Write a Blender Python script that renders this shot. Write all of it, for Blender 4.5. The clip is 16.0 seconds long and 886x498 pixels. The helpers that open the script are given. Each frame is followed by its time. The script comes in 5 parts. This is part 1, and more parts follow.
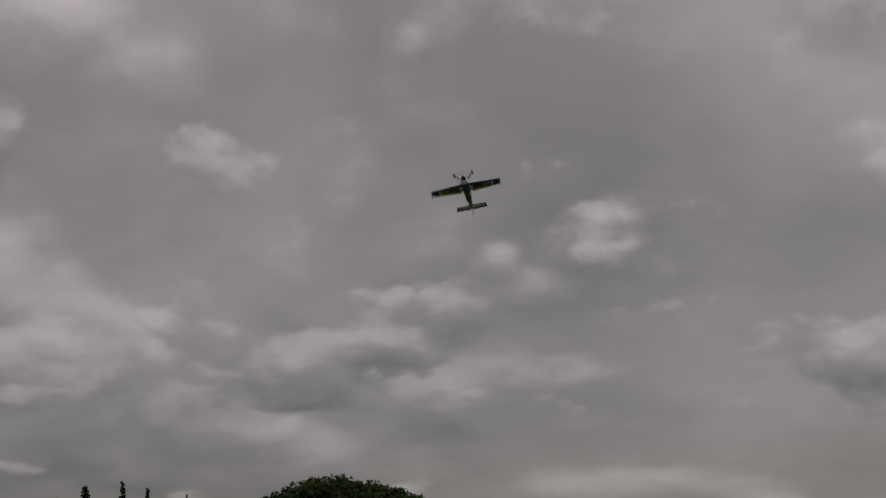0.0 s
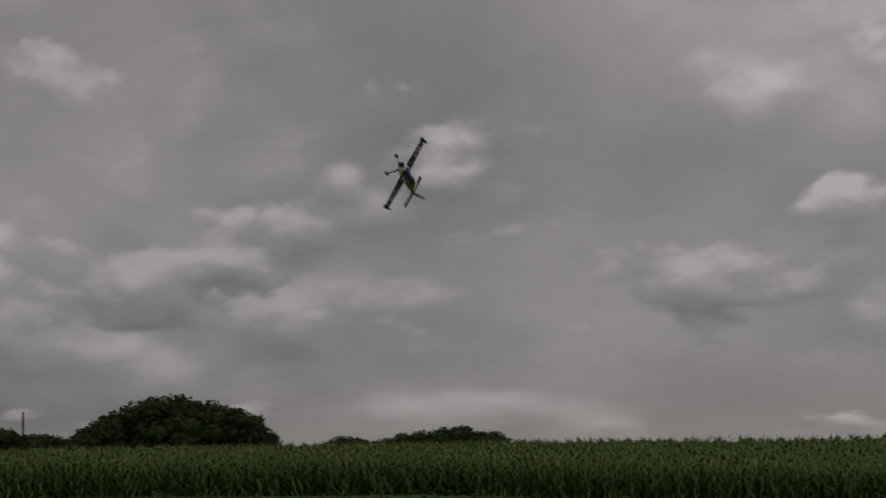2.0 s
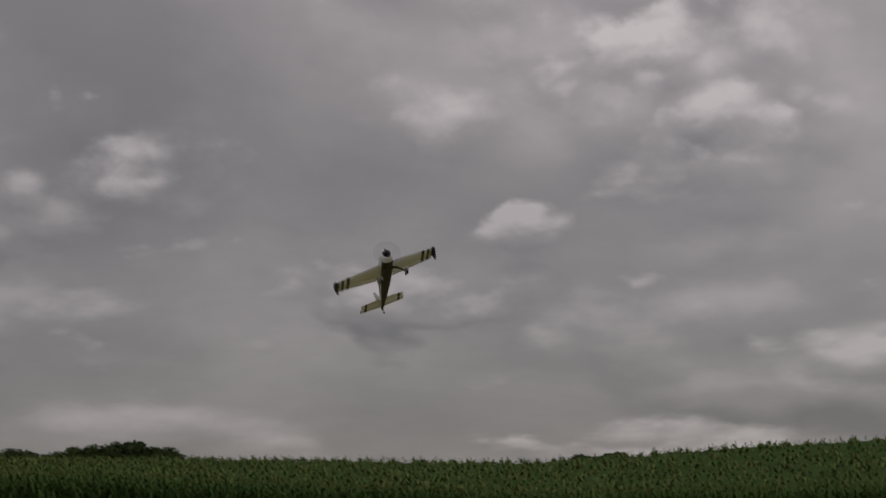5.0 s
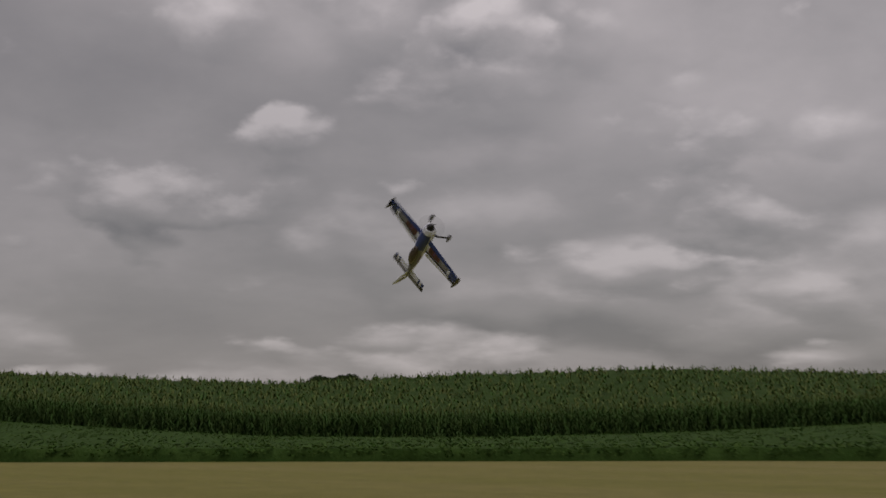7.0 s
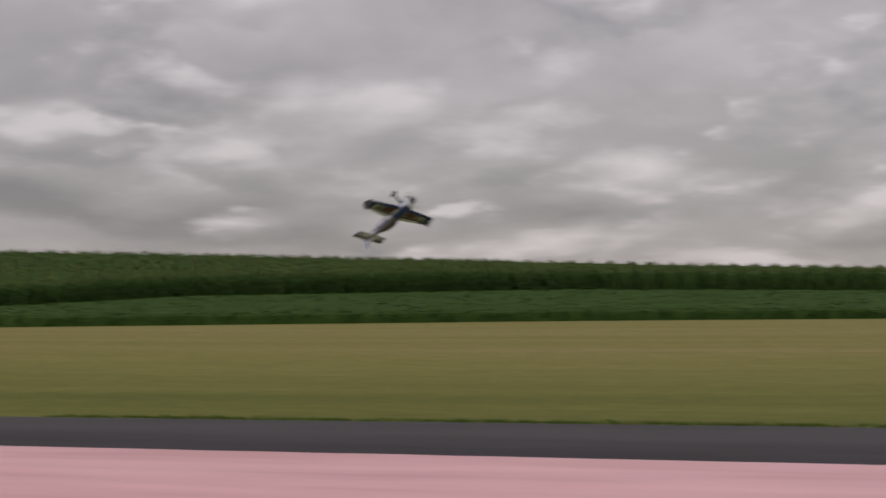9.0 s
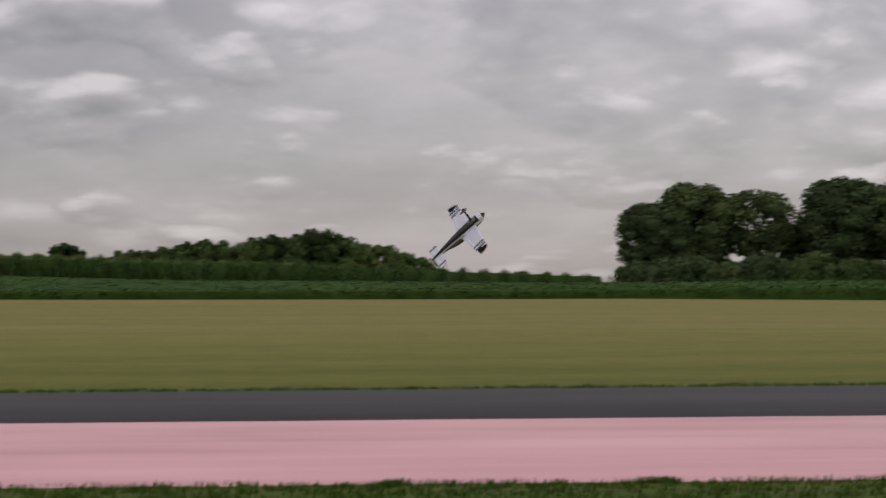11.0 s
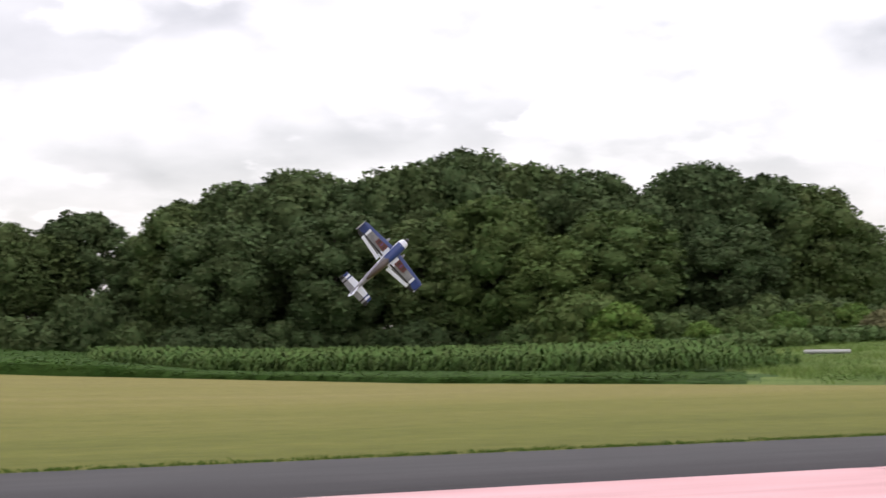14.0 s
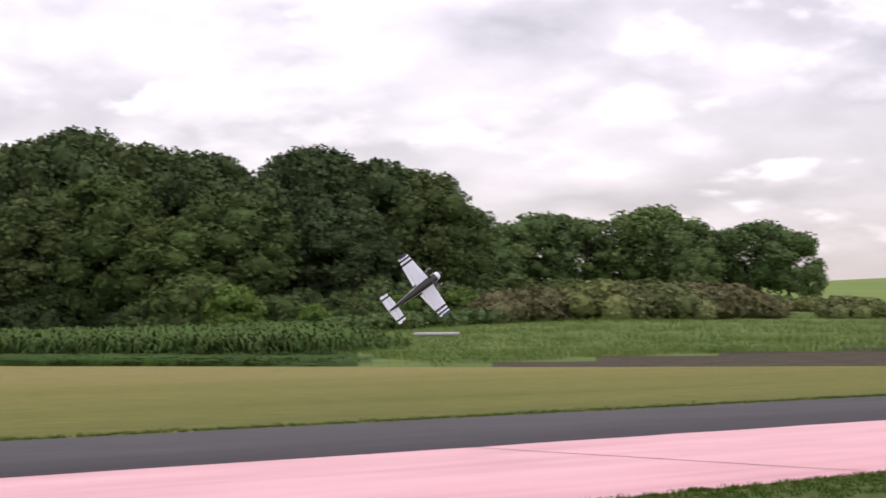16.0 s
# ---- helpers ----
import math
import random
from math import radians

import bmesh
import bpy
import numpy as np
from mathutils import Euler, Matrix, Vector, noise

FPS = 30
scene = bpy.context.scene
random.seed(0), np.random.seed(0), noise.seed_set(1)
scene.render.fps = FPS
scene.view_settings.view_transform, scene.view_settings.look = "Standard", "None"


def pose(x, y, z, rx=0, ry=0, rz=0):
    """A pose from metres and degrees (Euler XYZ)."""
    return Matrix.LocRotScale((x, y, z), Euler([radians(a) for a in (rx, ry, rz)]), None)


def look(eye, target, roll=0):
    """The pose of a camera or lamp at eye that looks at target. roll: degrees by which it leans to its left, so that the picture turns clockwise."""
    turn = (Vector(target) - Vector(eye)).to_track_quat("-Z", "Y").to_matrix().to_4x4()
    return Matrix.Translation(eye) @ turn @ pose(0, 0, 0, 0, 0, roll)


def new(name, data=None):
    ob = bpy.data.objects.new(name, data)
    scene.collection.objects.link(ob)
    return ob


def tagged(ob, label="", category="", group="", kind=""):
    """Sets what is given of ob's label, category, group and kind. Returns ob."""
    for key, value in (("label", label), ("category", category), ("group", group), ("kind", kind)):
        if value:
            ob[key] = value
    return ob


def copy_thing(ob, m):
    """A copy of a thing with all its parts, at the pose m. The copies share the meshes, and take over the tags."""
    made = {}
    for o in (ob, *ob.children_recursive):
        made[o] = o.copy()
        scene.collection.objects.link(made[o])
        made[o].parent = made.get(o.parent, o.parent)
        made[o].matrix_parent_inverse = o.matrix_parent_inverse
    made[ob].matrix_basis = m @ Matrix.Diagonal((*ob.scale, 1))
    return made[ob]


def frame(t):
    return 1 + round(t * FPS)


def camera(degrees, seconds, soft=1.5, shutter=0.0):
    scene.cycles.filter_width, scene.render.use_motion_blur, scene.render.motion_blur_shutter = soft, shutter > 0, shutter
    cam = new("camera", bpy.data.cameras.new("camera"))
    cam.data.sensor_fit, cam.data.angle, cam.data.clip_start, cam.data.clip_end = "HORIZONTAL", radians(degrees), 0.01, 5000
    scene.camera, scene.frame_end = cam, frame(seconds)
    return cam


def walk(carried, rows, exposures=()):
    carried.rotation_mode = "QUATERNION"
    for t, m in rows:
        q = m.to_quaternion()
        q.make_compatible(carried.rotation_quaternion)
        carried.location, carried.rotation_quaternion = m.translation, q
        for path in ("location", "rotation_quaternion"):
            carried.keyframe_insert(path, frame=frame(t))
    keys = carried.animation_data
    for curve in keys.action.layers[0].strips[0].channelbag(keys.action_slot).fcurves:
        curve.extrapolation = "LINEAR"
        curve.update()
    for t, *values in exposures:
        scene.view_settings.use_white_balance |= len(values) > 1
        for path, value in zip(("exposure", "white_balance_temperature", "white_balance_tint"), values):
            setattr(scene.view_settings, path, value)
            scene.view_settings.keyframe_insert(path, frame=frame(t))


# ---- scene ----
# ---- camera ----
cam = camera(25.28, 16.0, soft=1.5, shutter=0.35)
# seconds, place, yaw, pitch, roll
PATH = [
    (0.0, -57.00, 48.00, 1.650, 66.46, 11.02, 2.03),
    (0.5, -57.00, 48.00, 1.650, 66.47, 10.18, 2.19),
    (1.0, -57.00, 48.00, 1.650, 65.93, 9.57, 2.30),
    (1.5, -57.00, 48.00, 1.650, 64.34, 9.03, 2.19),
    (2.0, -57.00, 48.00, 1.650, 61.80, 8.62, 1.75),
    (2.5, -57.00, 48.00, 1.650, 59.95, 8.92, 1.35),
    (3.0, -57.00, 48.00, 1.650, 58.53, 9.29, 1.18),
    (3.2, -57.00, 48.00, 1.650, 58.28, 9.38, 1.55),
    (5.3, -57.00, 48.00, 1.650, 51.02, 8.19, 0.59),
    (5.5, -57.00, 48.00, 1.650, 50.08, 7.67, 0.35),
    (6.0, -54.43, 45.84, 1.650, 47.50, 7.99, 0.31),
    (6.5, -41.51, 36.08, 1.650, 45.82, 6.90, 0.42),
    (7.0, -29.43, 25.59, 1.600, 45.23, 6.07, 0.12),
    (7.5, -16.60, 14.43, 1.498, 44.24, 4.45, 0.65),
    (8.0, -4.53, 3.94, 1.518, 41.48, 3.57, 0.50),
    (8.2, -1.51, 1.31, 1.679, 40.00, 3.25, 0.78),
    (10.3, 0.13, -0.63, 1.191, 6.25, 1.21, 0.33),
    (10.5, 0.10, -0.63, 1.190, 4.10, 1.14, 0.53),
    (10.7, 0.06, -0.64, 1.189, 2.25, 1.15, 0.45),
    (11.0, 0.02, -0.51, 1.265, -0.65, 1.31, 0.48),
    (11.3, -0.01, -0.38, 1.356, -3.90, 1.75, 0.32),
    (11.5, -0.03, -0.30, 1.417, -6.58, 1.99, 0.21),
    (11.8, -0.02, -0.16, 1.540, -10.95, 2.28, -0.12),
    (12.0, -0.02, -0.07, 1.621, -14.15, 2.43, -0.37),
    (12.5, 0.00, 0.00, 1.650, -19.01, 2.20, 0.19),
    (13.0, 0.00, 0.00, 1.650, -23.80, 2.47, 0.35),
    (13.5, 0.00, 0.00, 1.650, -27.91, 2.68, 0.72),
    (14.0, 0.00, 0.00, 1.650, -31.90, 2.83, 0.52),
    (14.5, 0.00, 0.00, 1.650, -35.38, 2.76, 0.43),
    (15.0, 0.00, 0.00, 1.650, -38.85, 2.87, 0.57),
    (15.5, 0.00, 0.00, 1.650, -40.27, 2.65, 0.52),
    (16.0, 0.00, 0.00, 1.650, -43.08, 2.23, 0.42),
]

EXPOSURES = [(0, -0.46, 6650, 10), (3.2, -0.46, 6550, 10), (6.0, -0.48, 6550, 10), (7.5, -0.14, 6500, 11), (8.2, 0.03, 6500, 11), (10.3, 0.12, 6300, 11), (11.0, 0.09, 6300, 11), (11.6, 0.08, 6300, 11), (12.1, 0.06, 6250, 10), (12.5, 0.46, 6250, 10), (13.2, 0.91, 6250, 9), (14.5, 1.16, 6200, 10), (15.2, 1.12, 6200, 13), (16.0, 0.97, 6200, 17)]
walk(cam, [(t, pose(x, y, z, 90 + p, r, w)) for t, x, y, z, w, p, r in PATH], EXPOSURES)


# ---- world and sun ----
def link(tree, a, b):
    tree.links.new(a, b)


def node(tree, kind, **values):
    n = tree.nodes.new(kind)
    for key, value in values.items():
        if key in n.inputs:
            n.inputs[key].default_value = value
    return n


def maths(tree, op, a, b=None, clamp=False):
    n = tree.nodes.new("ShaderNodeMath")
    n.operation, n.use_clamp = op, clamp
    for i, v in enumerate((a, b)):
        if v is None:
            continue
        if isinstance(v, (int, float)):
            n.inputs[i].default_value = v
        else:
            link(tree, v, n.inputs[i])
    return n.outputs[0]


def ramp(tree, factor, stops):
    n = tree.nodes.new("ShaderNodeValToRGB")
    while len(n.color_ramp.elements) < len(stops):
        n.color_ramp.elements.new(0.5)
    for e, (p, c) in zip(n.color_ramp.elements, stops):
        e.position, e.color = p, (*c, 1) if len(c) == 3 else c
    link(tree, factor, n.inputs[0])
    return n.outputs[0]


def mixed(tree, factor, a, b, blend="MIX"):
    n = tree.nodes.new("ShaderNodeMix")
    n.data_type, n.blend_type = "RGBA", blend
    for socket, v in ((n.inputs[0], factor), (n.inputs[6], a), (n.inputs[7], b)):
        if isinstance(v, (int, float)):
            socket.default_value = v
        elif isinstance(v, tuple):
            socket.default_value = (*v, 1)
        else:
            link(tree, v, socket)
    return n.outputs[2]


SUN_AZ, SUN_EL = 34, 48


def build_world():
    w = bpy.data.worlds.new("overcast_sky")
    scene.world = w
    w.use_nodes = True
    t = w.node_tree
    t.nodes.clear()
    out, bg = t.nodes.new("ShaderNodeOutputWorld"), t.nodes.new("ShaderNodeBackground")
    link(t, bg.outputs[0], out.inputs[0])
    sky = t.nodes.new("ShaderNodeTexSky")
    sky.sky_type, sky.sun_disc = "NISHITA", False
    sky.sun_elevation, sky.sun_rotation = radians(SUN_EL), radians(SUN_AZ)
    co = t.nodes.new("ShaderNodeTexCoord")
    sep = t.nodes.new("ShaderNodeSeparateXYZ")
    link(t, co.outputs["Generated"], sep.inputs[0])
    x, y, z = sep.outputs
    # cloud decks seen from below: their puffs draw together into bands towards the horizon
    rise = maths(t, "MULTIPLY", maths(t, "LOGARITHM", maths(t, "ADD", maths(t, "MAXIMUM", z, 0.0), 0.10), math.e), 0.52)

    def deck(shift, lift):
        c = t.nodes.new("ShaderNodeCombineXYZ")
        link(t, maths(t, "ADD", x, shift), c.inputs[0])
        link(t, y, c.inputs[1])
        link(t, maths(t, "ADD", rise, lift), c.inputs[2])
        return c.outputs[0]

    def clouds(at, scale, detail, rough, dist=0.0):
        n = node(t, "ShaderNodeTexNoise", Scale=scale, Detail=detail, Roughness=rough, Distortion=dist)
        link(t, at, n.inputs["Vector"])
        return n.outputs["Fac"]

    def density(at, scale):
        """Heaped cloud: round puffs on a billowing field."""
        field = node(t, "ShaderNodeTexNoise", Scale=scale, Detail=7.0, Roughness=0.53)
        link(t, at, field.inputs["Vector"])
        warp = t.nodes.new("ShaderNodeVectorMath")
        warp.operation = "MULTIPLY_ADD"
        link(t, field.outputs["Color"], warp.inputs[0])
        warp.inputs[1].default_value = (0.5 / scale, 0.5 / scale, 0.5 / scale)
        link(t, at, warp.inputs[2])
        v = t.nodes.new("ShaderNodeTexVoronoi")
        v.feature = "SMOOTH_F1"
        for key, value in (("Scale", scale * 2.2), ("Detail", 2.0), ("Roughness", 0.45), ("Smoothness", 0.35)):
            v.inputs[key].default_value = value
        link(t, warp.outputs[0], v.inputs["Vector"])
        return maths(t, "SUBTRACT", field.outputs["Fac"], maths(t, "MULTIPLY", maths(t, "SUBTRACT", v.outputs["Distance"], 0.45), 0.24))

    def layer(under, shift, scale, start, soft, lift, cover):
        """One deck over what is behind it: crisp lit crowns, soft dark bases."""
        d, up = density(deck(shift, 0.0), scale), density(deck(shift, lift), scale)
        body = t.nodes.new("ShaderNodeMapRange")
        body.interpolation_type = "SMOOTHSTEP"
        body.inputs["From Min"].default_value, body.inputs["From Max"].default_value, body.inputs["To Max"].default_value = start, start + soft, cover
        link(t, d, body.inputs["Value"])
        lit = maths(t, "ADD", 0.42, maths(t, "MULTIPLY", maths(t, "SUBTRACT", d, up), 3.2), clamp=True)
        tone = ramp(t, lit, [(0.0, (0.60, 0.545, 0.545)), (0.32, (0.86, 0.78, 0.77)), (0.58, (1.08, 0.972, 0.965)), (1.0, (1.85, 1.665, 1.66))])
        return mixed(t, body.outputs[0], under, tone)
    banks = clouds(deck(3.0, 0.0), 3.6, 7.0, 0.55)
    grey = ramp(t, banks, [(0.30, (0.68, 0.612, 0.612)), (0.48, (0.94, 0.846, 0.836)), (0.68, (1.38, 1.235, 1.23))])
    for shift, scale, start, soft, lift, cover in ((7.0, 2.9, 0.345, 0.13, 0.055, 0.9), (13.0, 4.4, 0.405, 0.11, 0.042, 0.9), (21.0, 6.6, 0.442, 0.09, 0.028, 0.85)):
        grey = layer(grey, shift, scale, start, soft, lift, cover)
    # thinner cloud towards the sun and overhead
    dot = t.nodes.new("ShaderNodeVectorMath")
    dot.operation = "DOT_PRODUCT"
    link(t, co.outputs["Generated"], dot.inputs[0])
    a, e = radians(SUN_AZ), radians(SUN_EL)
    dot.inputs[1].default_value = (math.sin(a) * math.cos(e), math.cos(a) * math.cos(e), math.sin(e))
    near = maths(t, "MULTIPLY", maths(t, "ADD", dot.outputs["Value"], 0.15), 1 / 1.15, clamp=True)
    glow = maths(t, "ADD", 0.27, maths(t, "MULTIPLY", maths(t, "POWER", near, 1.4), 0.22))
    glow = maths(t, "ADD", glow, maths(t, "MULTIPLY", maths(t, "SUBTRACT", 0.15, y, clamp=True), 0.30))
    low = mixed(t, maths(t, "MULTIPLY", maths(t, "POWER", maths(t, "SUBTRACT", 1.0, maths(t, "MULTIPLY", z, 9.0), clamp=True), 2.0), 0.25), grey, (0.80, 0.745, 0.75))
    masses = clouds(deck(0.0, 0.0), 1.35, 2.0, 0.4, 0.6)
    glow = maths(t, "MULTIPLY", glow, maths(t, "ADD", 0.50, maths(t, "MULTIPLY", masses, 1.0)))
    glow = maths(t, "MULTIPLY", glow, maths(t, "MINIMUM", maths(t, "ADD", 0.80, maths(t, "MULTIPLY", z, 1.25)), 1.35))
    lit = mixed(t, 1.0, low, glow, "MULTIPLY")
    both = mixed(t, 0.012, lit, sky.outputs[0])
    link(t, both, bg.inputs[0])
    bg.inputs[1].default_value = 1.0
    sun = bpy.data.lights.new("sun", "SUN")
    sun.energy, sun.angle, sun.color = 0.3, radians(25), (1.0, 0.95, 0.88)
    ob = new("sun", sun)
    ob.matrix_world = look((300 * math.sin(a) * math.cos(e), 300 * math.cos(a) * math.cos(e), 300 * math.sin(e)), (0, 0, 0))


build_world()


# ---- materials ----
def material(name, colour, rough=0.8, second=None, scale=8.0, fine=None, bump=0.0, metal=0.0, per="", spread=0.0, gloss=0.3):
    """A surface of two tones over noise at two scales; per: 'object' or 'island' shifts the tone piece by piece."""
    m = bpy.data.materials.new(name)
    m.use_nodes = True
    t = m.node_tree
    b = t.nodes["Principled BSDF"]
    b.inputs["Roughness"].default_value, b.inputs["Metallic"].default_value = rough, metal
    b.inputs["Specular IOR Level"].default_value = gloss
    geo = t.nodes.new("ShaderNodeTexCoord")
    n1 = node(t, "ShaderNodeTexNoise", Scale=scale, Detail=4.0)
    n2 = node(t, "ShaderNodeTexNoise", Scale=fine or scale * 9, Detail=3.0)
    for n in (n1, n2):
        link(t, geo.outputs["Object"], n.inputs["Vector"])
    f = maths(t, "ADD", maths(t, "MULTIPLY", n1.outputs["Fac"], 0.65), maths(t, "MULTIPLY", n2.outputs["Fac"], 0.45))
    col = ramp(t, f, [(0.38, colour), (0.68, second or tuple(min(1, c * 1.25) for c in colour))])
    if per:
        if per == "object":
            r = t.nodes.new("ShaderNodeObjectInfo").outputs["Random"]
        else:
            r = t.nodes.new("ShaderNodeNewGeometry").outputs["Random Per Island"]
        hsv = t.nodes.new("ShaderNodeHueSaturation")
        link(t, maths(t, "ADD", 1 - spread, maths(t, "MULTIPLY", r, 2 * spread)), hsv.inputs["Value"])
        link(t, maths(t, "ADD", 0.485, maths(t, "MULTIPLY", r, 0.03)), hsv.inputs["Hue"])
        link(t, col, hsv.inputs["Color"])
        col = hsv.outputs[0]
    link(t, col, b.inputs["Base Color"])
    if bump:
        bp = node(t, "ShaderNodeBump", Strength=0.6, Distance=bump)
        link(t, n2.outputs["Fac"], bp.inputs["Height"])
        link(t, bp.outputs[0], b.inputs["Normal"])
    return m


def leaf_material(name, colour, second, spread=0.25, rough=0.85):
    m = material(name, colour, rough, second, scale=0.35, fine=3.0, per="island", spread=spread, gloss=0.04)
    t = m.node_tree
    b = t.nodes["Principled BSDF"]
    col = b.inputs["Base Color"].links[0].from_socket
    r = t.nodes.new("ShaderNodeObjectInfo").outputs["Random"]
    tone = ramp(t, r, [(0.0, (0.84, 0.86, 0.90)), (0.5, (1.0, 1.0, 1.0)), (1.0, (1.16, 1.13, 1.02))])
    link(t, mixed(t, 1.0, col, tone, "MULTIPLY"), b.inputs["Base Color"])
    return m


def mown_material():
    """Mown turf: passes of the mower along the runway, dry straw tones farther out, worn patches."""
    m = bpy.data.materials.new("mown_grass")
    m.use_nodes = True
    t = m.node_tree
    b = t.nodes["Principled BSDF"]
    b.inputs["Roughness"].default_value, b.inputs["Specular IOR Level"].default_value = 0.9, 0.1
    co = t.nodes.new("ShaderNodeTexCoord")
    sep = t.nodes.new("ShaderNodeSeparateXYZ")
    link(t, co.outputs["Object"], sep.inputs[0])
    def noise_at(sx, sy, scale, detail=4.0):
        mp = t.nodes.new("ShaderNodeMapping")
        mp.inputs["Scale"].default_value = (sx, sy, 1)
        link(t, co.outputs["Object"], mp.inputs[0])
        n = node(t, "ShaderNodeTexNoise", Scale=scale, Detail=detail)
        link(t, mp.outputs[0], n.inputs["Vector"])
        return n.outputs["Fac"]
    passes = noise_at(0.05, 1.0, 0.26, 3.0)
    patches = noise_at(0.25, 1.0, 0.22)
    streak = noise_at(0.6, 1.4, 1.7)
    grain = noise_at(1.0, 1.0, 26.0)
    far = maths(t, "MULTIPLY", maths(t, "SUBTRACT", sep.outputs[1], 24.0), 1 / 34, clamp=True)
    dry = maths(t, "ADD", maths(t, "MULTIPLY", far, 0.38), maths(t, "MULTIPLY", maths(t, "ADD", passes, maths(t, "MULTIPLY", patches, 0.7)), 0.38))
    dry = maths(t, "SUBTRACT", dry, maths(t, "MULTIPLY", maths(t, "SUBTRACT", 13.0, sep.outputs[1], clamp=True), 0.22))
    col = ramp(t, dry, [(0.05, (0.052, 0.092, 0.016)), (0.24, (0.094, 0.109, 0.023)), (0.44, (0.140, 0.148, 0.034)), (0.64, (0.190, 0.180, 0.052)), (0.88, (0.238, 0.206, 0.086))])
    v = maths(t, "ADD", maths(t, "MULTIPLY", streak, 0.45), maths(t, "MULTIPLY", grain, 0.75))
    col = mixed(t, 1.0, col, ramp(t, v, [(0.4, (0.66, 0.68, 0.62)), (0.8, (1.28, 1.26, 1.2))]), "MULTIPLY")
    link(t, col, b.inputs["Base Color"])
    bp = node(t, "ShaderNodeBump", Strength=0.7, Distance=0.03)
    link(t, grain, bp.inputs["Height"])
    link(t, bp.outputs[0], b.inputs["Normal"])
    return m


def slab_material(name, dark, light, lines, rough, bump):
    """Paving rolled out along the runway: long faint streaks, blotches and fine grit."""
    m = bpy.data.materials.new(name)
    m.use_nodes = True
    t = m.node_tree
    b = t.nodes["Principled BSDF"]
    b.inputs["Roughness"].default_value, b.inputs["Specular IOR Level"].default_value = rough, 0.25
    co = t.nodes.new("ShaderNodeTexCoord")
    facs = []
    for s, k, d in (((0.12, 1.4, 1), 1.1, 4.0), ((0.5, 1.0, 1), 0.5, 3.0), ((1, 1, 1), 60.0, 2.0)):
        mp = t.nodes.new("ShaderNodeMapping")
        mp.inputs["Scale"].default_value = s
        link(t, co.outputs["Object"], mp.inputs[0])
        n = node(t, "ShaderNodeTexNoise", Scale=k, Detail=d, Distortion=0.3)
        link(t, mp.outputs[0], n.inputs["Vector"])
        facs.append(n.outputs["Fac"])
    f = maths(t, "ADD", maths(t, "ADD", maths(t, "MULTIPLY", facs[0], lines), maths(t, "MULTIPLY", facs[1], 0.9 - lines)), maths(t, "MULTIPLY", facs[2], 0.22))
    link(t, ramp(t, f, [(0.42, dark), (0.56, tuple((a + c) / 2 for a, c in zip(dark, light))), (0.72, light)]), b.inputs["Base Color"])
    bp = node(t, "ShaderNodeBump", Strength=0.5, Distance=bump)
    link(t, facs[2], bp.inputs["Height"])
    link(t, bp.outputs[0], b.inputs["Normal"])
    return m


MOWN = mown_material()
FIELD = material("field_soil_and_green", (0.036, 0.075, 0.014), 0.95, (0.055, 0.095, 0.022), 0.3, 4.0, gloss=0.1)
PASTURE = material("pale_green_pasture", (0.12, 0.19, 0.035), 0.95, (0.17, 0.23, 0.06), 0.05, 1.5, gloss=0.1)
ROUGH = material("rough_weedy_grass", (0.070, 0.120, 0.024), 0.95, (0.135, 0.180, 0.046), 0.22, 2.5, bump=0.1, gloss=0.1)
SOIL = material("bare_brown_soil", (0.036, 0.032, 0.021), 0.95, (0.070, 0.062, 0.036), 0.9, 6.0, bump=0.05, gloss=0.1)
PINK = slab_material("pink_runway_surface", (0.58, 0.335, 0.350), (0.74, 0.455, 0.478), 0.38, 0.85, 0.004)
ASPHALT = slab_material("grey_asphalt", (0.027, 0.0255, 0.029), (0.047, 0.0445, 0.049), 0.4, 0.8, 0.004)
CRACK = material("dark_joint_filler", (0.10, 0.06, 0.06), 0.9, scale=3)
GRASS = leaf_material("grass_blade_green", (0.042, 0.086, 0.012), (0.068, 0.112, 0.021), 0.25)
BANK = leaf_material("bank_grass_green", (0.090, 0.155, 0.036), (0.150, 0.205, 0.060), 0.3)
SOY = leaf_material("soybean_leaf", (0.042, 0.086, 0.017), (0.060, 0.110, 0.025), 0.12)
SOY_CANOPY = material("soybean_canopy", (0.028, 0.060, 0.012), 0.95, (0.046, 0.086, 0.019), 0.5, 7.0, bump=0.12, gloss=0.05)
CORN_CANOPY = material("corn_canopy", (0.028, 0.056, 0.013), 0.95, (0.050, 0.086, 0.023), 0.6, 6.0, bump=0.2, gloss=0.05)
CORN = leaf_material("corn_leaf", (0.036, 0.074, 0.018), (0.058, 0.102, 0.030), 0.25)
YOUNG = leaf_material("young_corn_leaf", (0.056, 0.098, 0.024), (0.088, 0.138, 0.040), 0.25)
TASSEL = leaf_material("corn_tassel", (0.068, 0.102, 0.031), (0.102, 0.128, 0.043), 0.2)
LEAF = leaf_material("broadleaf_dark_green", (0.055, 0.083, 0.033), (0.092, 0.124, 0.052), 0.28)
# darker copy of the broadleaf green: backlight on the far trees put into colour
LEAF_BACKLIT = leaf_material("backlit_dark_broadleaf", (0.026, 0.042, 0.015), (0.044, 0.064, 0.024), 0.22)
LEAF_MID = leaf_material("broadleaf_mid_green", (0.062, 0.096, 0.031), (0.098, 0.136, 0.048), 0.22)
LEAF_LIGHT = leaf_material("broadleaf_light_green", (0.085, 0.135, 0.047), (0.130, 0.182, 0.072), 0.3)
LEAF_BRIGHT = leaf_material("young_yellow_green_leaf", (0.085, 0.145, 0.032), (0.125, 0.190, 0.050), 0.3)
